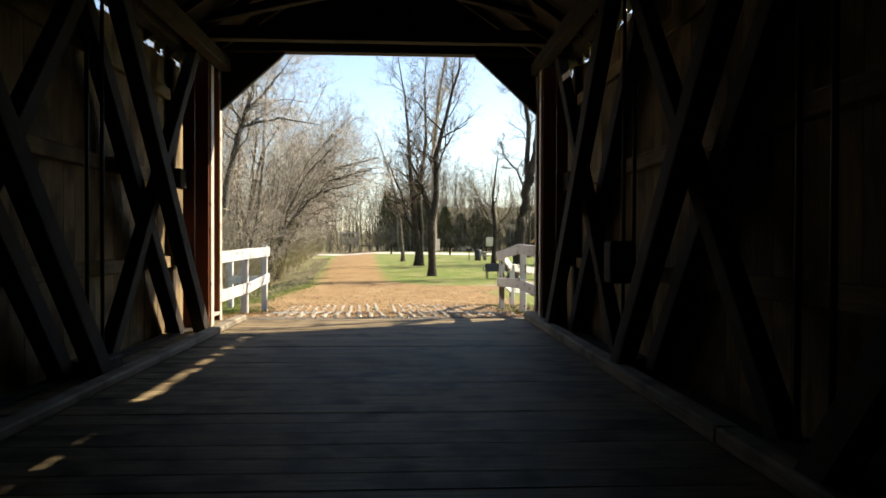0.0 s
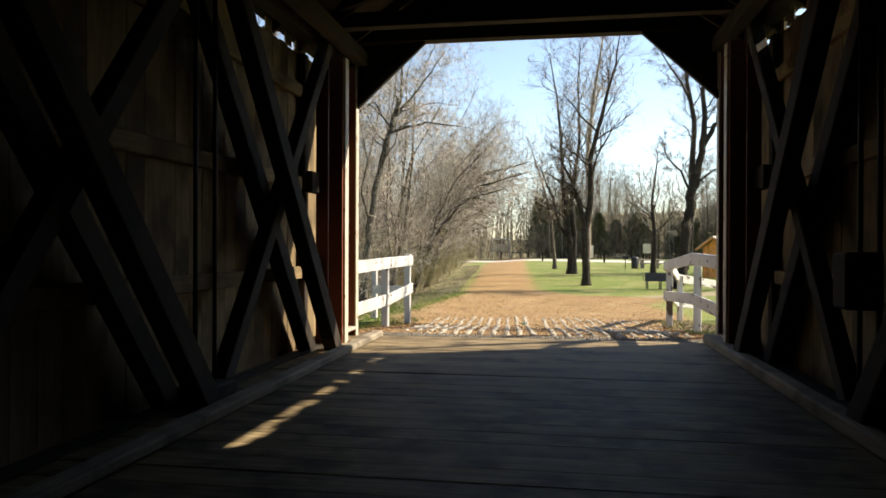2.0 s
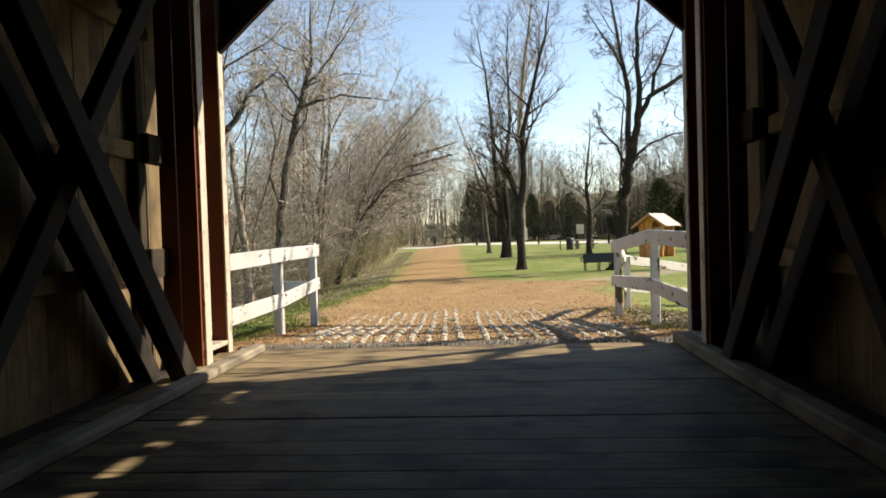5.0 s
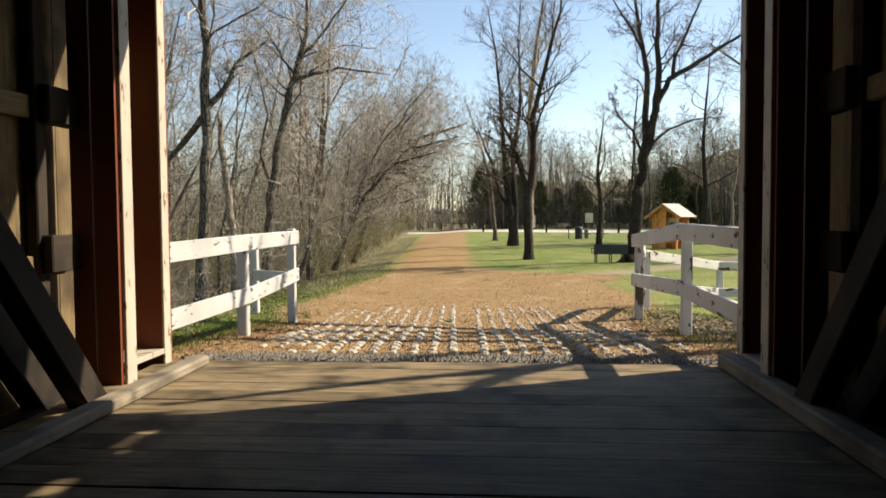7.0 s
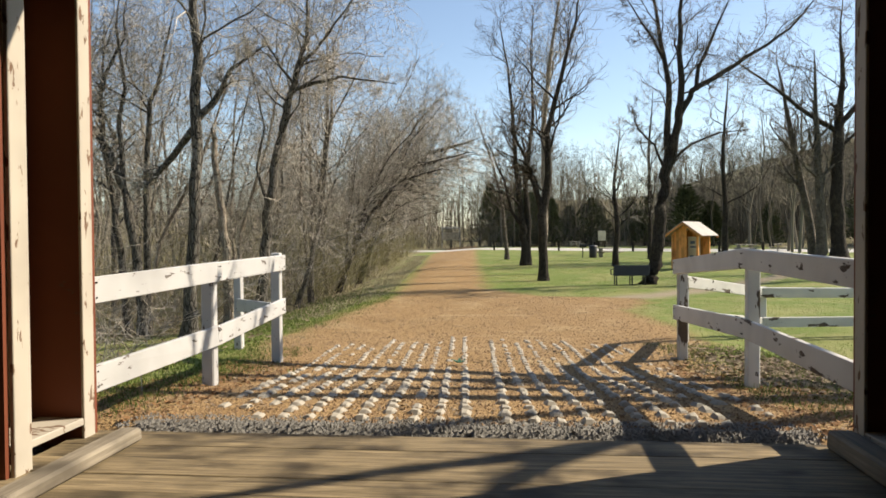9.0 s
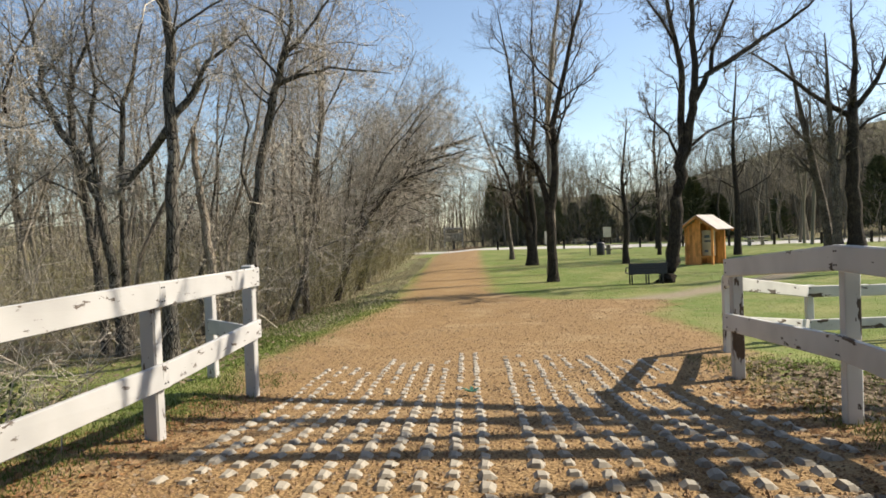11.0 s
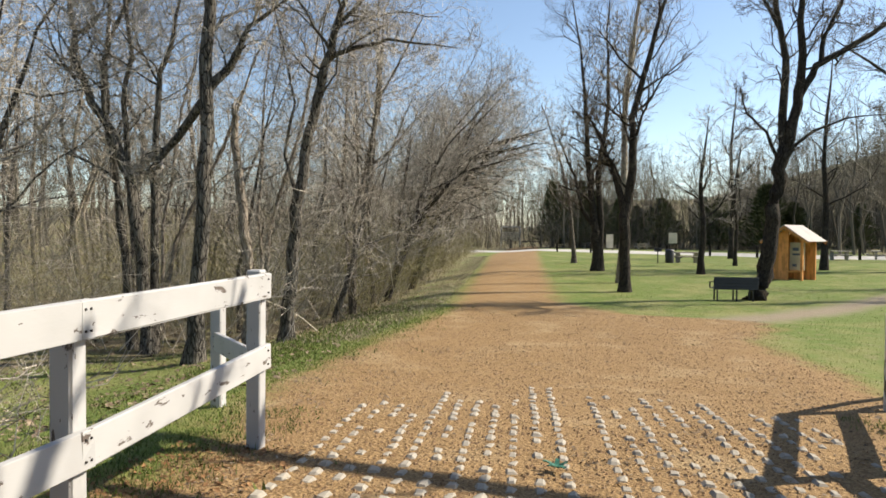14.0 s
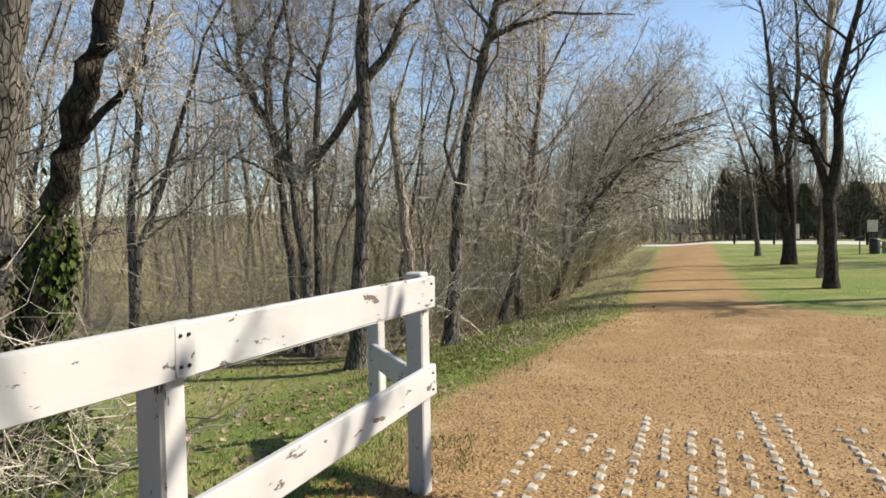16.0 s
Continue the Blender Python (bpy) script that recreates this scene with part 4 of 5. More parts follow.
def place_fence(label, posts, mat, rails_between, group="white board fences", post_mat=None):
    """posts: (x, y, top); rails from post to post at the heights given."""
    base = (posts[0][0], posts[0][1], ground_z(posts[0][0], posts[0][1]))
    f = thing("fence", base, label, "fence", group)
    o = Vector(base)
    for x, y, top in posts:
        g = ground_z(x, y) - 0.25
        n = top - g
        own = post_mat if post_mat and (x, y, top) == posts[-1] else mat
        me = box_mesh("post", (n, 0.125, 0.125), own, 0.012, 0.004)
        part("post", me, f, pose(x - o.x, y - o.y, (g + top) / 2 - o.z) @ pose(0, 0, 0, 0, -90, 0) @ pose(0, 0, 0, random.uniform(-1.5, 1.5), 0, 0))
    for a, b in rails_between:
        d = (Vector(b) - Vector(a)).normalized()
        rail = rail_beam(Vector(a) - d * 0.05 - o, Vector(b) + d * 0.06 - o, mat, f)
        out = Vector((-d.y, d.x, 0)) * (0.026 if d.cross(Vector((0, 0, 1))).x < 0 else -0.026)
        for q in (Vector(a) + d * 0.02, Vector(b) - d * 0.02):
            for dz in (-0.055, 0.055):
                for s in (-1, 1):
                    part("bolt", BOLT, rail, rail.matrix_basis.inverted() @ along(q - o + out * s * 0.85 + Vector((0, 0, dz)), q - o + out * s * 1.1 + Vector((0, 0, dz))))
    return f


place_fence("white-painted board fence with flaking paint beside the gravel",
            [(-2.69, 2.2, 1.09), (-2.78, 4.56, 1.15)], WHITE,
            [((-2.61, 0.04, 1.0), (-2.60, 2.2, 1.02)), ((-2.60, 2.2, 1.02), (-2.69, 4.56, 1.02)),
             ((-2.61, 0.04, 0.36), (-2.60, 2.2, 0.37)), ((-2.60, 2.2, 0.37), (-2.69, 4.56, 0.43))])
place_fence("white fence return rail running down to the creek bank",
            [(-3.9, 6.05, 0.85)], WHITE, [((-2.80, 4.63, 0.36), (-3.9, 6.0, 0.3))])
place_fence("white board fence with peeling grey paint beside the gravel",
            [(2.80, 2.63, 1.06), (2.71, 5.16, 0.95)], WORN,
            [((2.66, 0.06, 1.10), (2.71, 2.6, 1.12)), ((2.71, 2.6, 1.12), (2.615, 5.16, 0.92)),
             ((2.66, 0.06, 0.41), (2.71, 2.6, 0.42)), ((2.71, 2.6, 0.42), (2.615, 5.16, 0.30))], post_mat=STRIPPED)
place_fence("white board fence return crossing the lawn",
            [(3.33, 7.66, 0.62), (5.42, 10.0, 0.29), (9.5, 10.5, 0.24)], WORN,
            [((2.78, 5.25, 0.88), (3.28, 7.6, 0.56)), ((3.28, 7.6, 0.56), (5.37, 9.9, 0.18)), ((5.37, 9.9, 0.18), (9.5, 10.4, 0.13)),
             ((2.78, 5.25, 0.27), (3.28, 7.6, -0.03)), ((3.28, 7.6, -0.03), (5.37, 9.9, -0.42)), ((5.37, 9.9, -0.42), (9.5, 10.4, -0.42))])


# ---------------------------------------------------------------- kiosk, bench, table, far things
def build_kiosk():
    k = thing("kiosk", (9.95, 34.0, ground_z(9.95, 34.0)), "orange stained timber information kiosk with pale metal roof", "kiosk", turn=50)
    for x in (-0.85, 0.85):
        for y in (-0.8, 0.8):
            beam("corner_post", (x, y, -0.1), (x, y, 1.98), 0.13, 0.13, ORANGE, k)
    for s in (-1, 1):
        for i in range(4 if s < 0 else 0, 9):
            y = -0.68 + i * 0.17
            beam("wall_board", (0.8 * s, y, 0.0), (0.8 * s, y, 1.98 + 0.62 * (1 - abs(y) / 0.95) - 0.06), 0.169, 0.03, ORANGE, k, "", 0.003, 0)
    for i in range(9):
        beam("wall_board", (-0.72 + i * 0.18, 0.72, 0.0), (-0.72 + i * 0.18, 0.72, 2.05), 0.179, 0.03, ORANGE, k, "", 0.003, 0, radians(90))
    info = part("panel", box_mesh("panel", (0.78, 0.04, 1.35), PANEL, 0.006), k, pose(-0.35, -0.36, 1.15, 0, 0, -90), "cream information panel")
    for x, z, w, h in [(0.1, 1.5, 0.32, 0.16), (0.13, 1.25, 0.4, 0.1), (0.05, 0.72, 0.22, 0.12), (0.42, 1.4, 0.16, 0.3)]:
        part("poster", box_mesh("poster", (w, 0.008, h), BLUE, 0), info, pose(x - 0.17, -0.028, z - 1.15), "dark printed poster")
    beam("rail", (-0.82, -0.72, 0.42), (-0.82, 0.0, 0.42), 0.05, 0.1, ORANGE, k)
    beam("beam", (-1.0, -0.8, 2.02), (1.0, -0.8, 2.02), 0.1, 0.13, ORANGE, k)
    for s in (-1, 1):
        a, b = (0, s * 1.25, 1.88), (0, 0, 2.66)
        n = (Vector(b) - Vector(a)).length
        part("roof", box_mesh("roof", (n + 0.02, 2.5, 0.04), METAL_ROOF, 0.006), k, along(a, b), "pale metal roof sheet")
        for x in (-1.23, 1.23):
            part("fascia", box_mesh("fascia", (n, 0.03, 0.15), ORANGE, 0.004), k, along((x, s * 1.25, 1.81), (x, 0, 2.58)))
    return k


def build_bench():
    b = thing("bench", (4.85, 22.2, ground_z(4.85, 22.2)), "black metal park bench beside the big tree", "bench", turn=4)
    for i in range(4):
        part("back_slat", box_mesh("back_slat", (1.55, 0.03, 0.12), BLACK, 0.008), b, pose(0, -0.12 - 0.012 * i, 0.46 + 0.105 * i, -8))
    for i in range(4):
        part("seat_slat", box_mesh("seat_slat", (1.55, 0.1, 0.03), BLACK, 0.008), b, pose(0, 0.02 + 0.115 * i, 0.44))
    for x in (-0.62, 0.05, 0.62):
        beam("leg", (x, -0.05, -0.1), (x, -0.05, 0.46), 0.05, 0.05, BLACK, b)
        beam("leg", (x, 0.36, -0.1), (x, 0.36, 0.44), 0.05, 0.05, BLACK, b)
    for s in (-0.77, 0.77):
        beam("arm", (s, -0.15, 0.68), (s, 0.4, 0.64), 0.05, 0.04, BLACK, b)
        beam("arm_post", (s, 0.38, 0.42), (s, 0.38, 0.66), 0.04, 0.04, BLACK, b)
    b.scale = (0.86, 0.86, 0.9)


def build_picnic(place, turn):
    t = thing("picnic_table", (*place, ground_z(*place)), "pale concrete picnic table on the lawn", "table", "picnic tables", turn=turn)
    part("tabletop", box_mesh("tabletop", (1.9, 0.75, 0.07), CONCRETE, 0.015), t, pose(0, 0, 0.74))
    for s in (-1, 1):
        part("seat", box_mesh("seat", (1.9, 0.28, 0.06), CONCRETE, 0.012), t, pose(0, 0.68 * s, 0.45))
        beam("leg", (0.65 * s, -0.7, 0.38), (0.65 * s, 0.7, 0.38), 0.1, 0.1, CONCRETE, t)
        beam("leg", (0.65 * s, 0, -0.1), (0.65 * s, 0, 0.72), 0.14, 0.3, CONCRETE, t)
    return t


build_kiosk().scale = (0.78, 0.86, 0.94)
build_bench()
build_picnic((8.1, 52.0), 12)


def build_far_things():
    table = [o for o in scene.objects if o.name == "picnic_table"][0]
    for x, y, a in ((9.5, 97, 30), (2.6, 100, -10), (22, 63, 15), (26, 66, 70)):
        copy_thing(table, pose(x, y, ground_z(x, y), 0, 0, a))
    bin_ = thing("litter_bin", (6.75, 50.8, ground_z(6.75, 50.8)), "dark grey litter bin beside the picnic table", "bin")
    V, F = [], []
    tube(V, F, [Vector((0, 0, -.05)), Vector((0, 0, .05)), Vector((0, 0, .8)), Vector((0, 0, .86))], [.27, .29, .31, .28], 14)
    body = part("body", mesh_of("body", V, F, BLACK, True), bin_)
    V, F = [], []
    tube(V, F, [Vector((0, 0, .84)), Vector((0, 0, .9)), Vector((0, 0, .98))], [.33, .32, .12], 14)
    part("lid", mesh_of("lid", V, F, BLACK, True), body)
    grill = thing("park_grill", (6.0, 51.2, ground_z(6.0, 51.2)), "dark steel park grill on a post", "grill")
    beam("post", (0, 0, -.2), (0, 0, .8), .07, .07, BLACK, grill)
    part("fire_box", box_mesh("fire_box", (.5, .4, .25), BLACK, .01), grill, pose(0, 0, .92))
    # barrier at the end of the trail
    gate = thing("barrier_gate", (-6.9, 112, ground_z(-6.9, 112)), "low dark pipe barrier across the trail end", "gate")
    for x in (-2.4, 2.3):
        beam("post", (x, 0, -.2), (x, 0, 1.25), .26, .26, BLACK, gate)
    beam("arm", (-0.8, 0, 1.0), (2.3, 0, .95), .12, .14, BLACK, gate)
    board = thing("notice_board", (-10.2, 122, ground_z(-10.2, 122)), "white framed notice board by the far road", "sign")
    for x in (-1.6, 1.6):
        beam("post", (x, 0, -.2), (x, 0, 3.4), .2, .2, WHITE, board)
    beam("top_rail", (-1.7, 0, 3.5), (1.7, 0, 3.5), .2, .3, WHITE, board)
    part("panel", box_mesh("panel", (3.0, .08, 1.5), PANEL, .01), board, pose(0, 0, 1.9))
    for x, y, w, h, z in ((4.8, 90, .85, 1.7, 1.0), (12.4, 90, 1.0, 1.3, 1.5)):
        s = thing("park_sign", (x, y, ground_z(x, y)), "pale park sign panel on dark posts", "sign", "park signs")
        for d in (-w * .4, w * .4):
            beam("post", (d, .06, -.2), (d, .06, z + h * .5), .1, .1, TIMBER, s)
        part("panel", box_mesh("panel", (w, .06, h), PANEL, .01), s, pose(0, 0, z + .1))
    # low posts along the far drive
    p0 = thing("bollard", (-1.5, 78.5, ground_z(-1.5, 78.5)), "short dark timber bollard beside the drive", "bollard", "bollards along the drive")
    part("post", box_mesh("post", (.2, .2, 1.3), TIMBER, .02), p0, pose(0, 0, .35))
    for i in range(1, 12):
        x = -1.5 + 3.6 * i
        y = line([(-8, 84), (5, 74.5), (20, 64.5), (40, 58)], x)
        copy_thing(p0, pose(x, y, ground_z(x, y)))
    hut = thing("shelter", (1.6, 108, ground_z(1.6, 108)), "small dark brown shelter with shingled roof", "shelter")
    for x in (-1.6, 1.6):
        for y in (-1.2, 1.2):
            beam("post", (x, y, -.2), (x, y, 2.3), .2, .2, TIMBER, hut)
    part("back_wall", box_mesh("back_wall", (3.2, .1, 2.2), TIMBER, .01), hut, pose(0, 1.2, 1.1))
    part("counter", box_mesh("counter", (3.2, .3, 1.0), TIMBER, .02), hut, pose(0, -1.2, .5))
    for s in (-1, 1):
        part("roof", box_mesh("roof", (2.6, 3.6, .12), BROWN_ROOF, .02), hut, along((s * 2.2, 0, 2.2), (0, 0, 3.6)))
    part("gable", prism([(-1.9, 2.4), (1.9, 2.4), (0, 3.5)], -1.6, -1.5, "gable", PANEL), hut)


build_far_things()

def lump_mesh(rng):
    bm = bmesh.new()
    bmesh.ops.create_cube(bm, size=1.0)
    bmesh.ops.scale(bm, vec=(rng.uniform(.112, .132), rng.uniform(.172, .192), 0.08), verts=bm.verts)
    for v in bm.verts:
        if v.co.z > 0:
            v.co.x *= 0.8
            v.co.y *= 0.84
    bmesh.ops.bevel(bm, geom=[e for e in bm.edges if max(v.co.z for v in e.verts) > 0], offset=0.028, segments=1, affect='EDGES')
    for v in bm.verts:
        v.co += Vector((rng.uniform(-.006, .006), rng.uniform(-.006, .006), rng.uniform(-.007, .007)))
    return bm_mesh("block", bm, CONCRETE)


def build_pavers():
    """Two mats of cast concrete blocks, half buried in gravel."""
    rng = random.Random(12)
    kinds = [lump_mesh(rng) for _ in range(8)]
    mat_thing = thing("paver_mat", (0, 0.7, ground_z(0, 0.7)), "pale concrete block mat sunk in orange gravel", "paving", kind="structure")
    o = mat_thing.matrix_basis.translation
    spots = []
    for first, step, rows, lean in ((0.0, -0.205, 11, -0.066), (0.32, 0.205, 11, -0.045)):
        for r in range(rows):
            reach = 8.7 - 0.16 * r - rng.uniform(0, 1.4)
            y = 0.62 + rng.uniform(0, 0.05) + (0.35 if r > 8 else 0)
            while y < reach:
                x = first + step * r + lean * (y - 1.0)
                buried = 0.5 * smooth(0.12, 0.42, noise.noise(Vector((x * 1.6 + step * 40, y * 0.55, 3.1)))) * smooth(1.6, 4.5, y)
                if rng.random() > 0.03 + buried + 0.10 * smooth(4, 8, y) + (0.15 if r > 7 else 0):
                    sink = 0.020 + 0.009 * smooth(1.2, 5.0, y) + rng.uniform(-.005, .010)
                    spots.append((y, x, sink))
                y += 0.232
    spots.sort()
    V, F = [], []
    for i, (y, x, sink) in enumerate(spots):
        m = pose(x + rng.uniform(-.008, .008) - o.x, y + rng.uniform(-.01, .01) - o.y, ground_z(x, y) - sink - o.z + 0.005, rng.uniform(-4, 4), rng.uniform(-4, 4), rng.uniform(-5, 5))
        me = kinds[rng.randrange(8)]
        if i < 300:
            part("block", me, mat_thing, m)
        else:
            b = len(V)
            V.extend(m @ v.co for v in me.vertices)
            F.extend(tuple(b + q for q in f.vertices) for f in me.polygons)
    tagged(part("far_blocks", mesh_of("far_blocks", V, F, CONCRETE), mat_thing), "far blocks sinking into the gravel", kind="stuff")


def sprigs(name, label, category, spots, mat, rng, tall, thick, twigs, lean=0.25, far=False):
    """Thin bare stems with side twigs, as one mass."""
    V, F = [], []
    for x, y in spots:
        h = rng.uniform(*tall)
        p = Vector((x, y, ground_z(x, y) - 0.05))
        d = Vector((rng.gauss(0, lean), rng.gauss(0, lean), 1)).normalized()
        pts = [p]
        n = 5 if h > 1.2 and not far else 3
        for i in range(n):
            d = (d + Vector((rng.gauss(0, .36), rng.gauss(0, .36), 0.07))).normalized()
            pts.append(pts[-1] + d * h / n)
        r = thick * rng.uniform(0.6, 1.3)
        tube(V, F, pts, [r * (1 - 0.78 * i / n) for i in range(n + 1)], 3)
        for k in range(twigs):
            s = rng.uniform(0.2 * n, 0.98 * n)
            i = int(s)
            q = pts[i].lerp(pts[i + 1], s - i)
            w = Vector((rng.gauss(0, 1), rng.gauss(0, 1), rng.uniform(0.1, 1.0))).normalized() * h * rng.uniform(.12, .32)
            bend = q + w * 0.55 + Vector((0, 0, -0.04 * h * rng.random()))
            tube(V, F, [q, bend, q + w + Vector((rng.gauss(0, .05), rng.gauss(0, .05), .06 * h))], [r * .5, r * .38, r * .2], 3)
    return tagged(part(name, mesh_of(name, V, F, mat)), label, category, kind="stuff")


def edge_spot(rng, y0, y1, d0, d1):
    y = y0 + (y1 - y0) * rng.random() ** 1.4
    return (line(TRAIL_LEFT, y) - 2.1 - (d0 + (d1 - d0) * rng.random() ** 1.3), y)


def build_brush():
    rng = random.Random(31)
    sprigs("saplings", "bare grey saplings crowding the wood edge", "saplings", [edge_spot(rng, 13, 70, 0.3, 12) for _ in range(330)], TWIG, rng, (2.0, 6.5), 0.013, 30, 0.45)
    sprigs("thicket", "dry tan brush tangled beneath bare trees", "brush", [edge_spot(rng, 14, 80, 0.9, 11) for _ in range(850)], BRUSH, rng, (0.5, 2.0), 0.007, 14, 0.9)
    sprigs("thicket", "budding olive undergrowth along the wood", "brush", [edge_spot(rng, 19, 85, 0.2, 6) for _ in range(850)], BUDS, rng, (1.2, 4.6), 0.008, 24, 0.5)
    sprigs("thicket", "olive undergrowth deeper in the wood", "brush",
           [(rng.uniform(-26, -9), rng.uniform(15, 34)) for _ in range(420)], BUDS, rng, (1.0, 4.0), 0.009, 20, 0.6)
    sprigs("thicket", "dry brush on the creek bank behind the fence", "brush",
           [(rng.uniform(-24, -11.5), rng.uniform(2, 15)) for _ in range(260)], BRUSH, rng, (0.8, 3.2), 0.008, 20, 0.6)
    sprigs("weed_stems", "thin dry stems behind the white fence", "weeds",
           [(rng.gauss(-5.4, .7), rng.gauss(2.6, .9)) for _ in range(60)] + [(rng.gauss(-7.6, .8), rng.gauss(5.2, .8)) for _ in range(60)] +
           [(rng.gauss(-4.3, .45), rng.gauss(2.5, .7)) for _ in range(24)], TWIG, rng, (0.4, 1.9), 0.006, 12, 0.5)
    sprigs("far_thicket", "distant leafless woodland understorey", "brush",
           [(-26 - 36 * rng.random(), rng.uniform(-8, 95)) for _ in range(1500)] + [(rng.uniform(-60, 70), rng.uniform(98, 135)) for _ in range(2200)] + [(rng.uniform(-4, 60), rng.uniform(98, 108)) for _ in range(1300)] +
           [(rng.uniform(-50, 15), rng.uniform(150, 200)) for _ in range(500)] + [(rng.uniform(30, 130), rng.uniform(58, 150)) for _ in range(1600)], FAR_TWIG, rng, (1.5, 9), 0.03, 7, 0.3, True)


def blades(name, label, category, spots, mat, seed, tall, width, per=4, spread=0.05):
    """Tufts of grass as one mass."""
    rng = np.random.default_rng(seed)
    spots = np.repeat(np.array([(x, y, ground_z(x, y)) for x, y in spots]), per, axis=0)
    n = len(spots)
    base = spots + np.column_stack([rng.normal(0, spread, n), rng.normal(0, spread, n), np.full(n, -0.01)])
    a = rng.uniform(0, 2 * np.pi, n)
    side = np.column_stack([np.cos(a), np.sin(a), np.zeros(n)]) * (width * rng.uniform(0.6, 1.3, n))[:, None]
    h = rng.uniform(*tall, n)
    tip = base + np.column_stack([rng.normal(0, 0.4, n) * h, rng.normal(0, 0.4, n) * h, h])
    V = np.stack([base - side, base + side, tip], axis=1).reshape(-1, 3)
    F = np.arange(3 * n).reshape(-1, 3)
    return tagged(part(name, mesh_of(name, V.tolist(), F.tolist(), mat)), label, category, kind="stuff")


def build_shrub():
    """A low leafy shrub overgrown with ivy behind the fence."""
    rng = random.Random(66)
    s = thing("shrub", on_ground(-6.0, 3.8), "dark leafy shrub tangled with ivy behind the fence", "shrub")
    V, F = [], []
    for i in range(40):
        a, n = rng.uniform(0, 6.28), rng.uniform(.4, 1.1)
        top = Vector((math.cos(a) * n * .7, math.sin(a) * n * .7, rng.uniform(.4, 1.2)))
        tube(V, F, [Vector((0, 0, 0)), top * .5 + Vector((0, 0, .12)), top], [.012, .008, .004], 4)
    part("stems", mesh_of("stems", V, F, BARK_DARK), s)
    V, F = [], []
    for i in range(1800):
        a, n = rng.uniform(0, 6.28), rng.random() ** .6
        c = Vector((math.cos(a) * n * .85, math.sin(a) * n * .85, rng.random() * (1.15 - .6 * n * n)))
        u = Vector((rng.gauss(0, 1), rng.gauss(0, 1), rng.gauss(0, .6))).normalized() * rng.uniform(.03, .055)
        w = u.cross(Vector((rng.gauss(0, 1), rng.gauss(0, 1), 1))).normalized() * .03
        b = len(V)
        V.extend([c - u, c + w, c + u, c - w])
        F.append((b, b + 1, b + 2, b + 3))
    part("leaves", mesh_of("leaves", V, F, IVY), s)


def build_grass():
    rng = random.Random(8)
    def lawn():
        while True:
            y = 6 + 44 * rng.random() ** 1.7
            x = rng.uniform(-1, 22)
            if x > line(TRAIL_RIGHT, y) - 0.1 and abs(y - line(PATH_LINE, x)) * 0.72 > 0.95:
                return (x, y)
    blades("lawn_grass", "short green lawn grass", "grass", [lawn() for _ in range(26000)], GRASS, 1, (0.015, 0.05), 0.006, 4, 0.12)
    def verge():
        y = rng.uniform(0.6, 18)
        return (line(TRAIL_LEFT, y) - abs(rng.gauss(0, 1.1)) + 0.15, y)
    blades("verge_grass", "green verge grass beside the trail", "grass", [verge() for _ in range(6000)], GRASS, 2, (0.015, 0.06), 0.006, 4, 0.08)
    weeds = []
    for _ in range(2200):
        y = rng.uniform(9.5, 21)
        weeds.append((line(TRAIL_LEFT, y) - 1.5 + rng.gauss(0, 0.75), y))
    bank = random.Random(8)
    weeds += [(bank.gauss(cx, .7), bank.gauss(cy, .7)) for cx, cy in [(bank.uniform(-11, -3.6), bank.uniform(2.0, 14.0)) for _ in range(9)] for _ in range(70)]
    turf = [(bank.uniform(-12, -3.2), bank.uniform(1.5, 14.5)) for _ in range(9000)]
    blades("meadow_grass", "short pale straw-green grass behind the white fence", "grass", turf, STRAW, 9, (0.012, 0.04), 0.006, 4, 0.09)
    blades("weeds", "low leafy green weeds at the wood edge", "weeds", weeds, WEED, 3, (0.02, 0.075), 0.012, 5, 0.13)
    dry = []
    for _ in range(7000):
        y = rng.uniform(12, 70)
        dry.append((line(TRAIL_LEFT, y) - 0.3 - abs(rng.gauss(0.6, 0.9)), y))
    blades("dry_grass", "dry tan grass along the trail edge", "grass", dry, BRUSH, 6, (0.02, 0.11), 0.009, 4, 0.14)
    fence_weeds = [(rng.uniform(-3.6, -2.7), rng.uniform(0.5, 6)) for _ in range(500)] + [(rng.uniform(2.6, 4.6), rng.uniform(0.8, 7)) for _ in range(1300)]
    blades("weeds", "tufts of grass under the fence rails", "weeds", fence_weeds, WEED, 4, (0.02, 0.08), 0.006, 5, 0.08)


def scraps(name, label, category, spots, mat, rng, size, lift=0.012):
    V, F = [], []
    for x, y in spots:
        s = rng.uniform(*size)
        c = Vector((x, y, ground_z(x, y) + lift))
        a = rng.uniform(0, 6.28)
        u = Vector((math.cos(a), math.sin(a), rng.uniform(-.4, .4))) * s
        w = Vector((-math.sin(a), math.cos(a), rng.uniform(-.4, .4))) * s * 0.6
        b = len(V)
        V.extend([c - u, c + w + Vector((0, 0, s * .3)), c + u, c - w])
        F.extend([(b, b + 1, b + 2), (b, b + 2, b + 3)])
    return tagged(part(name, mesh_of(name, V, F, mat)), label, category, kind="stuff")


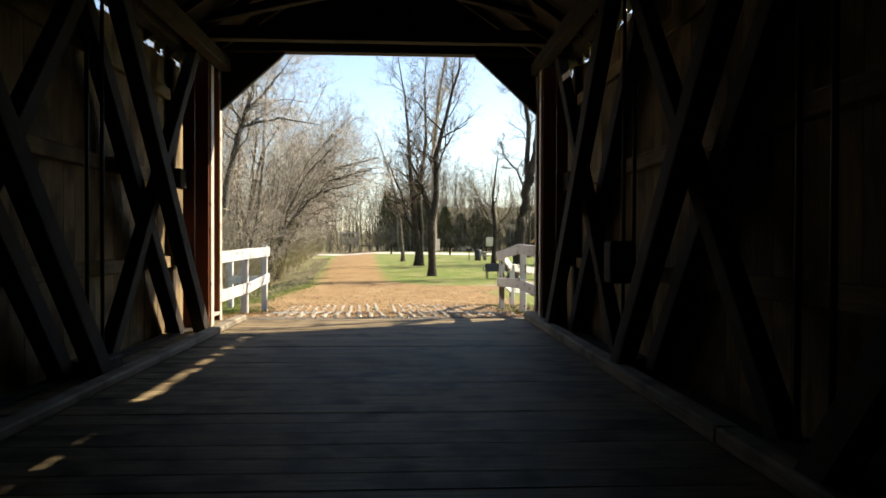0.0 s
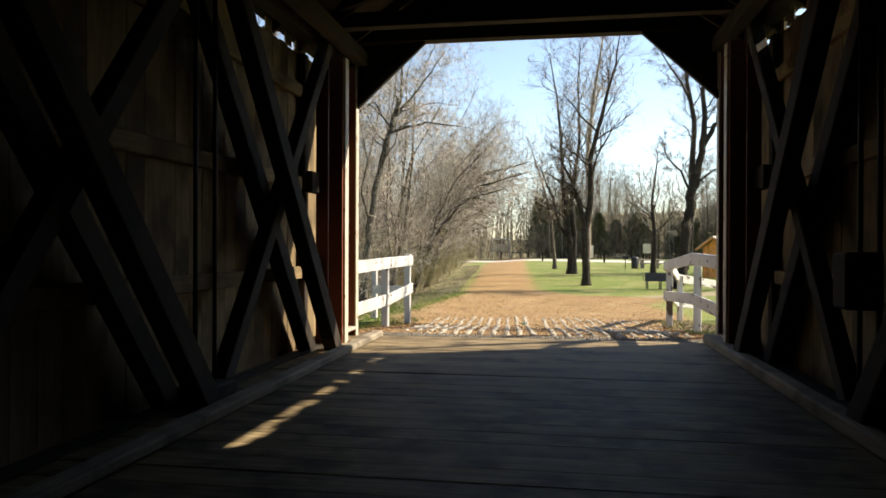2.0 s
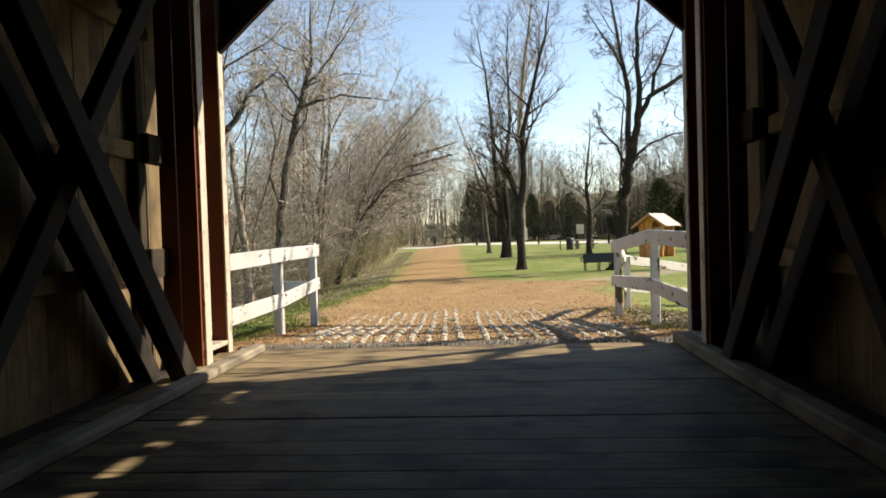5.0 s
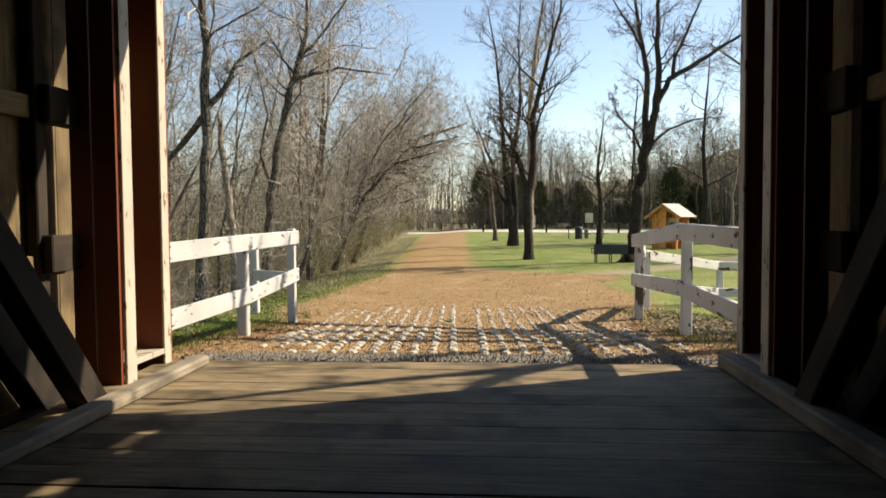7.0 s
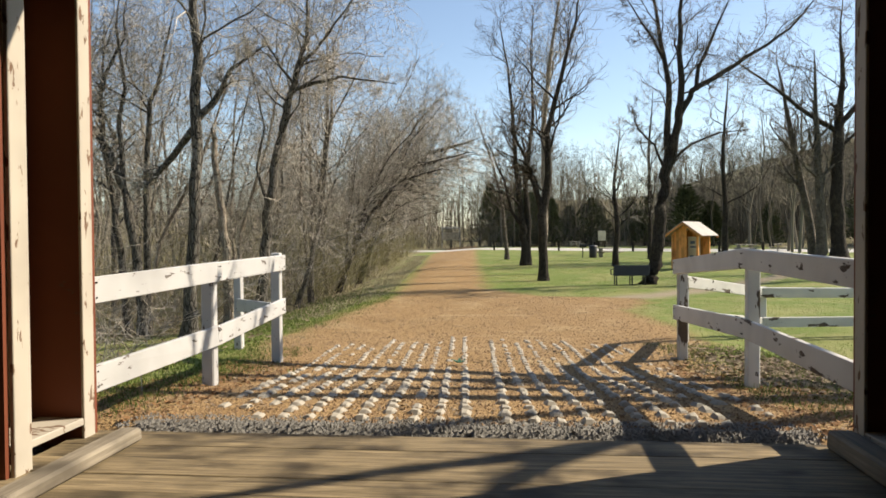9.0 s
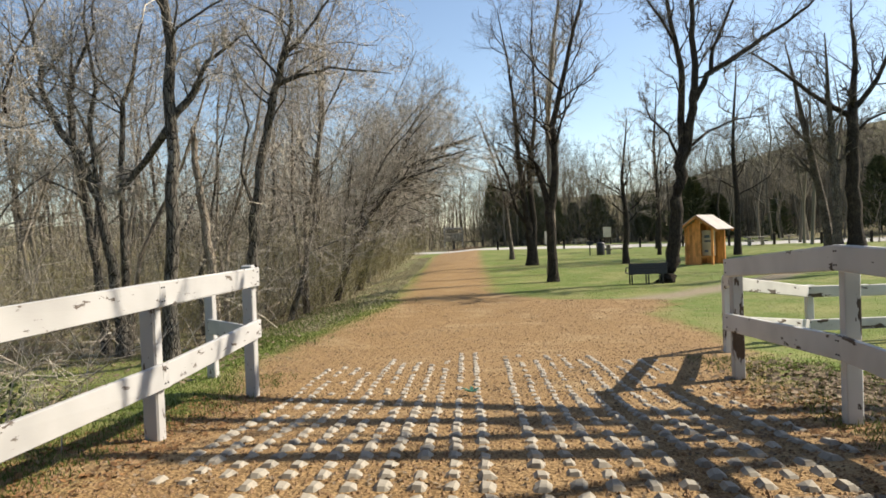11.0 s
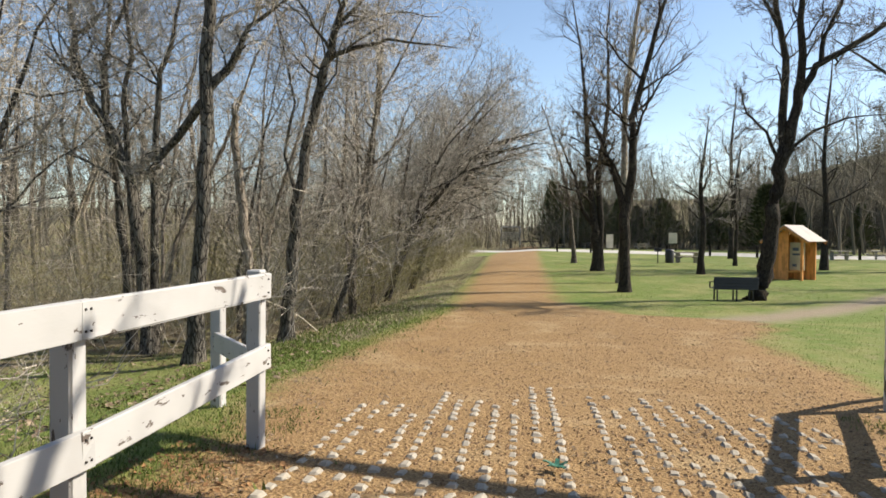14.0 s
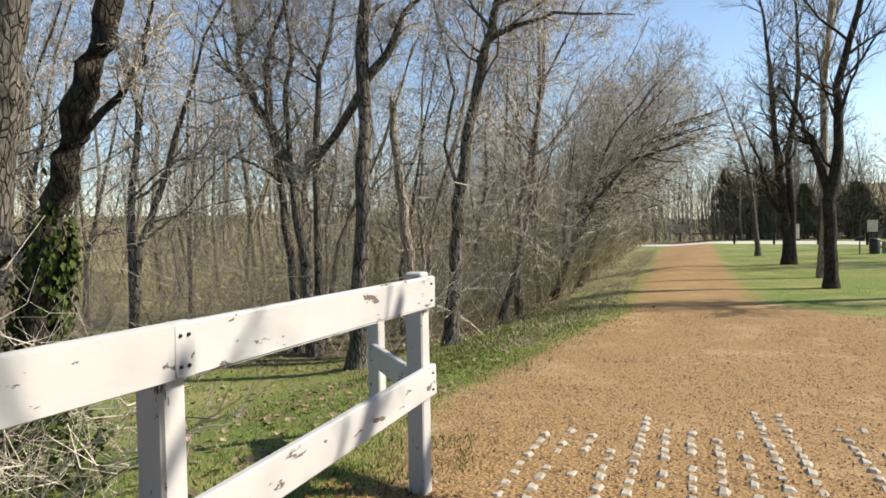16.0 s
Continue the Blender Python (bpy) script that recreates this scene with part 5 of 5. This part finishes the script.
def pebbles(name, label, spots, mat, rng, size):
    V, F = [], []
    for x, y in spots:
        s = rng.uniform(*size)
        c = Vector((x, y, ground_z(x, y) + s * 0.2))
        b = len(V)
        for k in range(4):
            a = k * 1.57 + rng.uniform(-.4, .4)
            V.append(c + Vector((math.cos(a) * s, math.sin(a) * s, -s * .4)))
        V.append(c + Vector((rng.uniform(-.3, .3) * s, rng.uniform(-.3, .3) * s, s * .6)))
        F.extend([(b, b + 1, b + 4), (b + 1, b + 2, b + 4), (b + 2, b + 3, b + 4), (b + 3, b, b + 4)])
    return tagged(part(name, mesh_of(name, V, F, mat)), label, "gravel", kind="stuff")


def build_litter():
    rng = random.Random(19)
    scraps("leaf_litter", "drift of dry leaves under the worn fence", "leaves",
           [(rng.gauss(3.95, .6), rng.gauss(4.3, 1.2)) for _ in range(3200)], LITTER, rng, (0.025, 0.06))
    scraps("bark_mulch", "orange-brown bark scraps beside the block mat", "leaves",
           [(rng.choice((-1, 1)) * rng.uniform(2.3, 3.5), 0.4 + 4.2 * rng.random()) for _ in range(2600)], MULCH, rng, (0.012, 0.035), 0.008)
    scraps("leaf_litter", "dry leaves scattered on the woodland floor", "leaves",
           [(rng.uniform(-16, -4), rng.uniform(0.5, 24)) for _ in range(6000)], LITTER, rng, (0.03, 0.07))
    def on_trail():
        y = 0.5 + 17 * rng.random() ** 1.3
        return (rng.uniform(line(TRAIL_LEFT, y), line(TRAIL_RIGHT, y)), y)
    chips = []
    for _ in range(420):
        x, y = on_trail()
        for _ in range(rng.randrange(4, 22)):
            chips.append((x + rng.gauss(0, .16), y + rng.gauss(0, .12)))
    scraps("leaf_scraps", "brown leaf scraps and bark chips strewn on the gravel", "leaves", chips, LITTER, rng, (0.008, 0.026), 0.006)
    pebbles("gravel", "loose orange gravel on the trail", [on_trail() for _ in range(14000)], STONE, rng, (0.008, 0.024))
    pebbles("chippings", "grey chippings at the deck end", [(rng.uniform(-2.6, 2.6), rng.uniform(0.09, 0.66)) for _ in range(2800)], CHIPPINGS, rng, (0.008, 0.022))


build_brush()
build_shrub()
build_grass()
build_litter()
build_pavers()


def build_scrap():
    """A crumpled green scrap lying on the blocks."""
    rng = random.Random(4)
    V, F = [], []
    for k in range(5):
        a = k * 1.25 + 0.3
        n = rng.uniform(.07, .12)
        for j in range(4):
            f = j / 3
            w = .028 * (1 - f * .6)
            x, y = math.cos(a) * n * f, math.sin(a) * n * f
            V.extend([(x - math.sin(a) * w, y + math.cos(a) * w, .02 + .03 * f + rng.uniform(0, .015)), (x + math.sin(a) * w, y - math.cos(a) * w, .015 + .03 * f + rng.uniform(0, .015))])
        b = k * 8
        F.extend([(b + 2 * j, b + 2 * j + 1, b + 2 * j + 3, b + 2 * j + 2) for j in range(3)])
    me = mesh_of("green_scrap", V, F, GREEN)
    ob = part("green_scrap", me, None, pose(-0.3, 4.43, ground_z(-0.3, 4.43) + 0.02))
    thick = ob.modifiers.new("thick", 'SOLIDIFY')
    thick.thickness = 0.006
    tagged(ob, "crumpled green plastic scrap on the concrete blocks", "litter")


build_scrap()
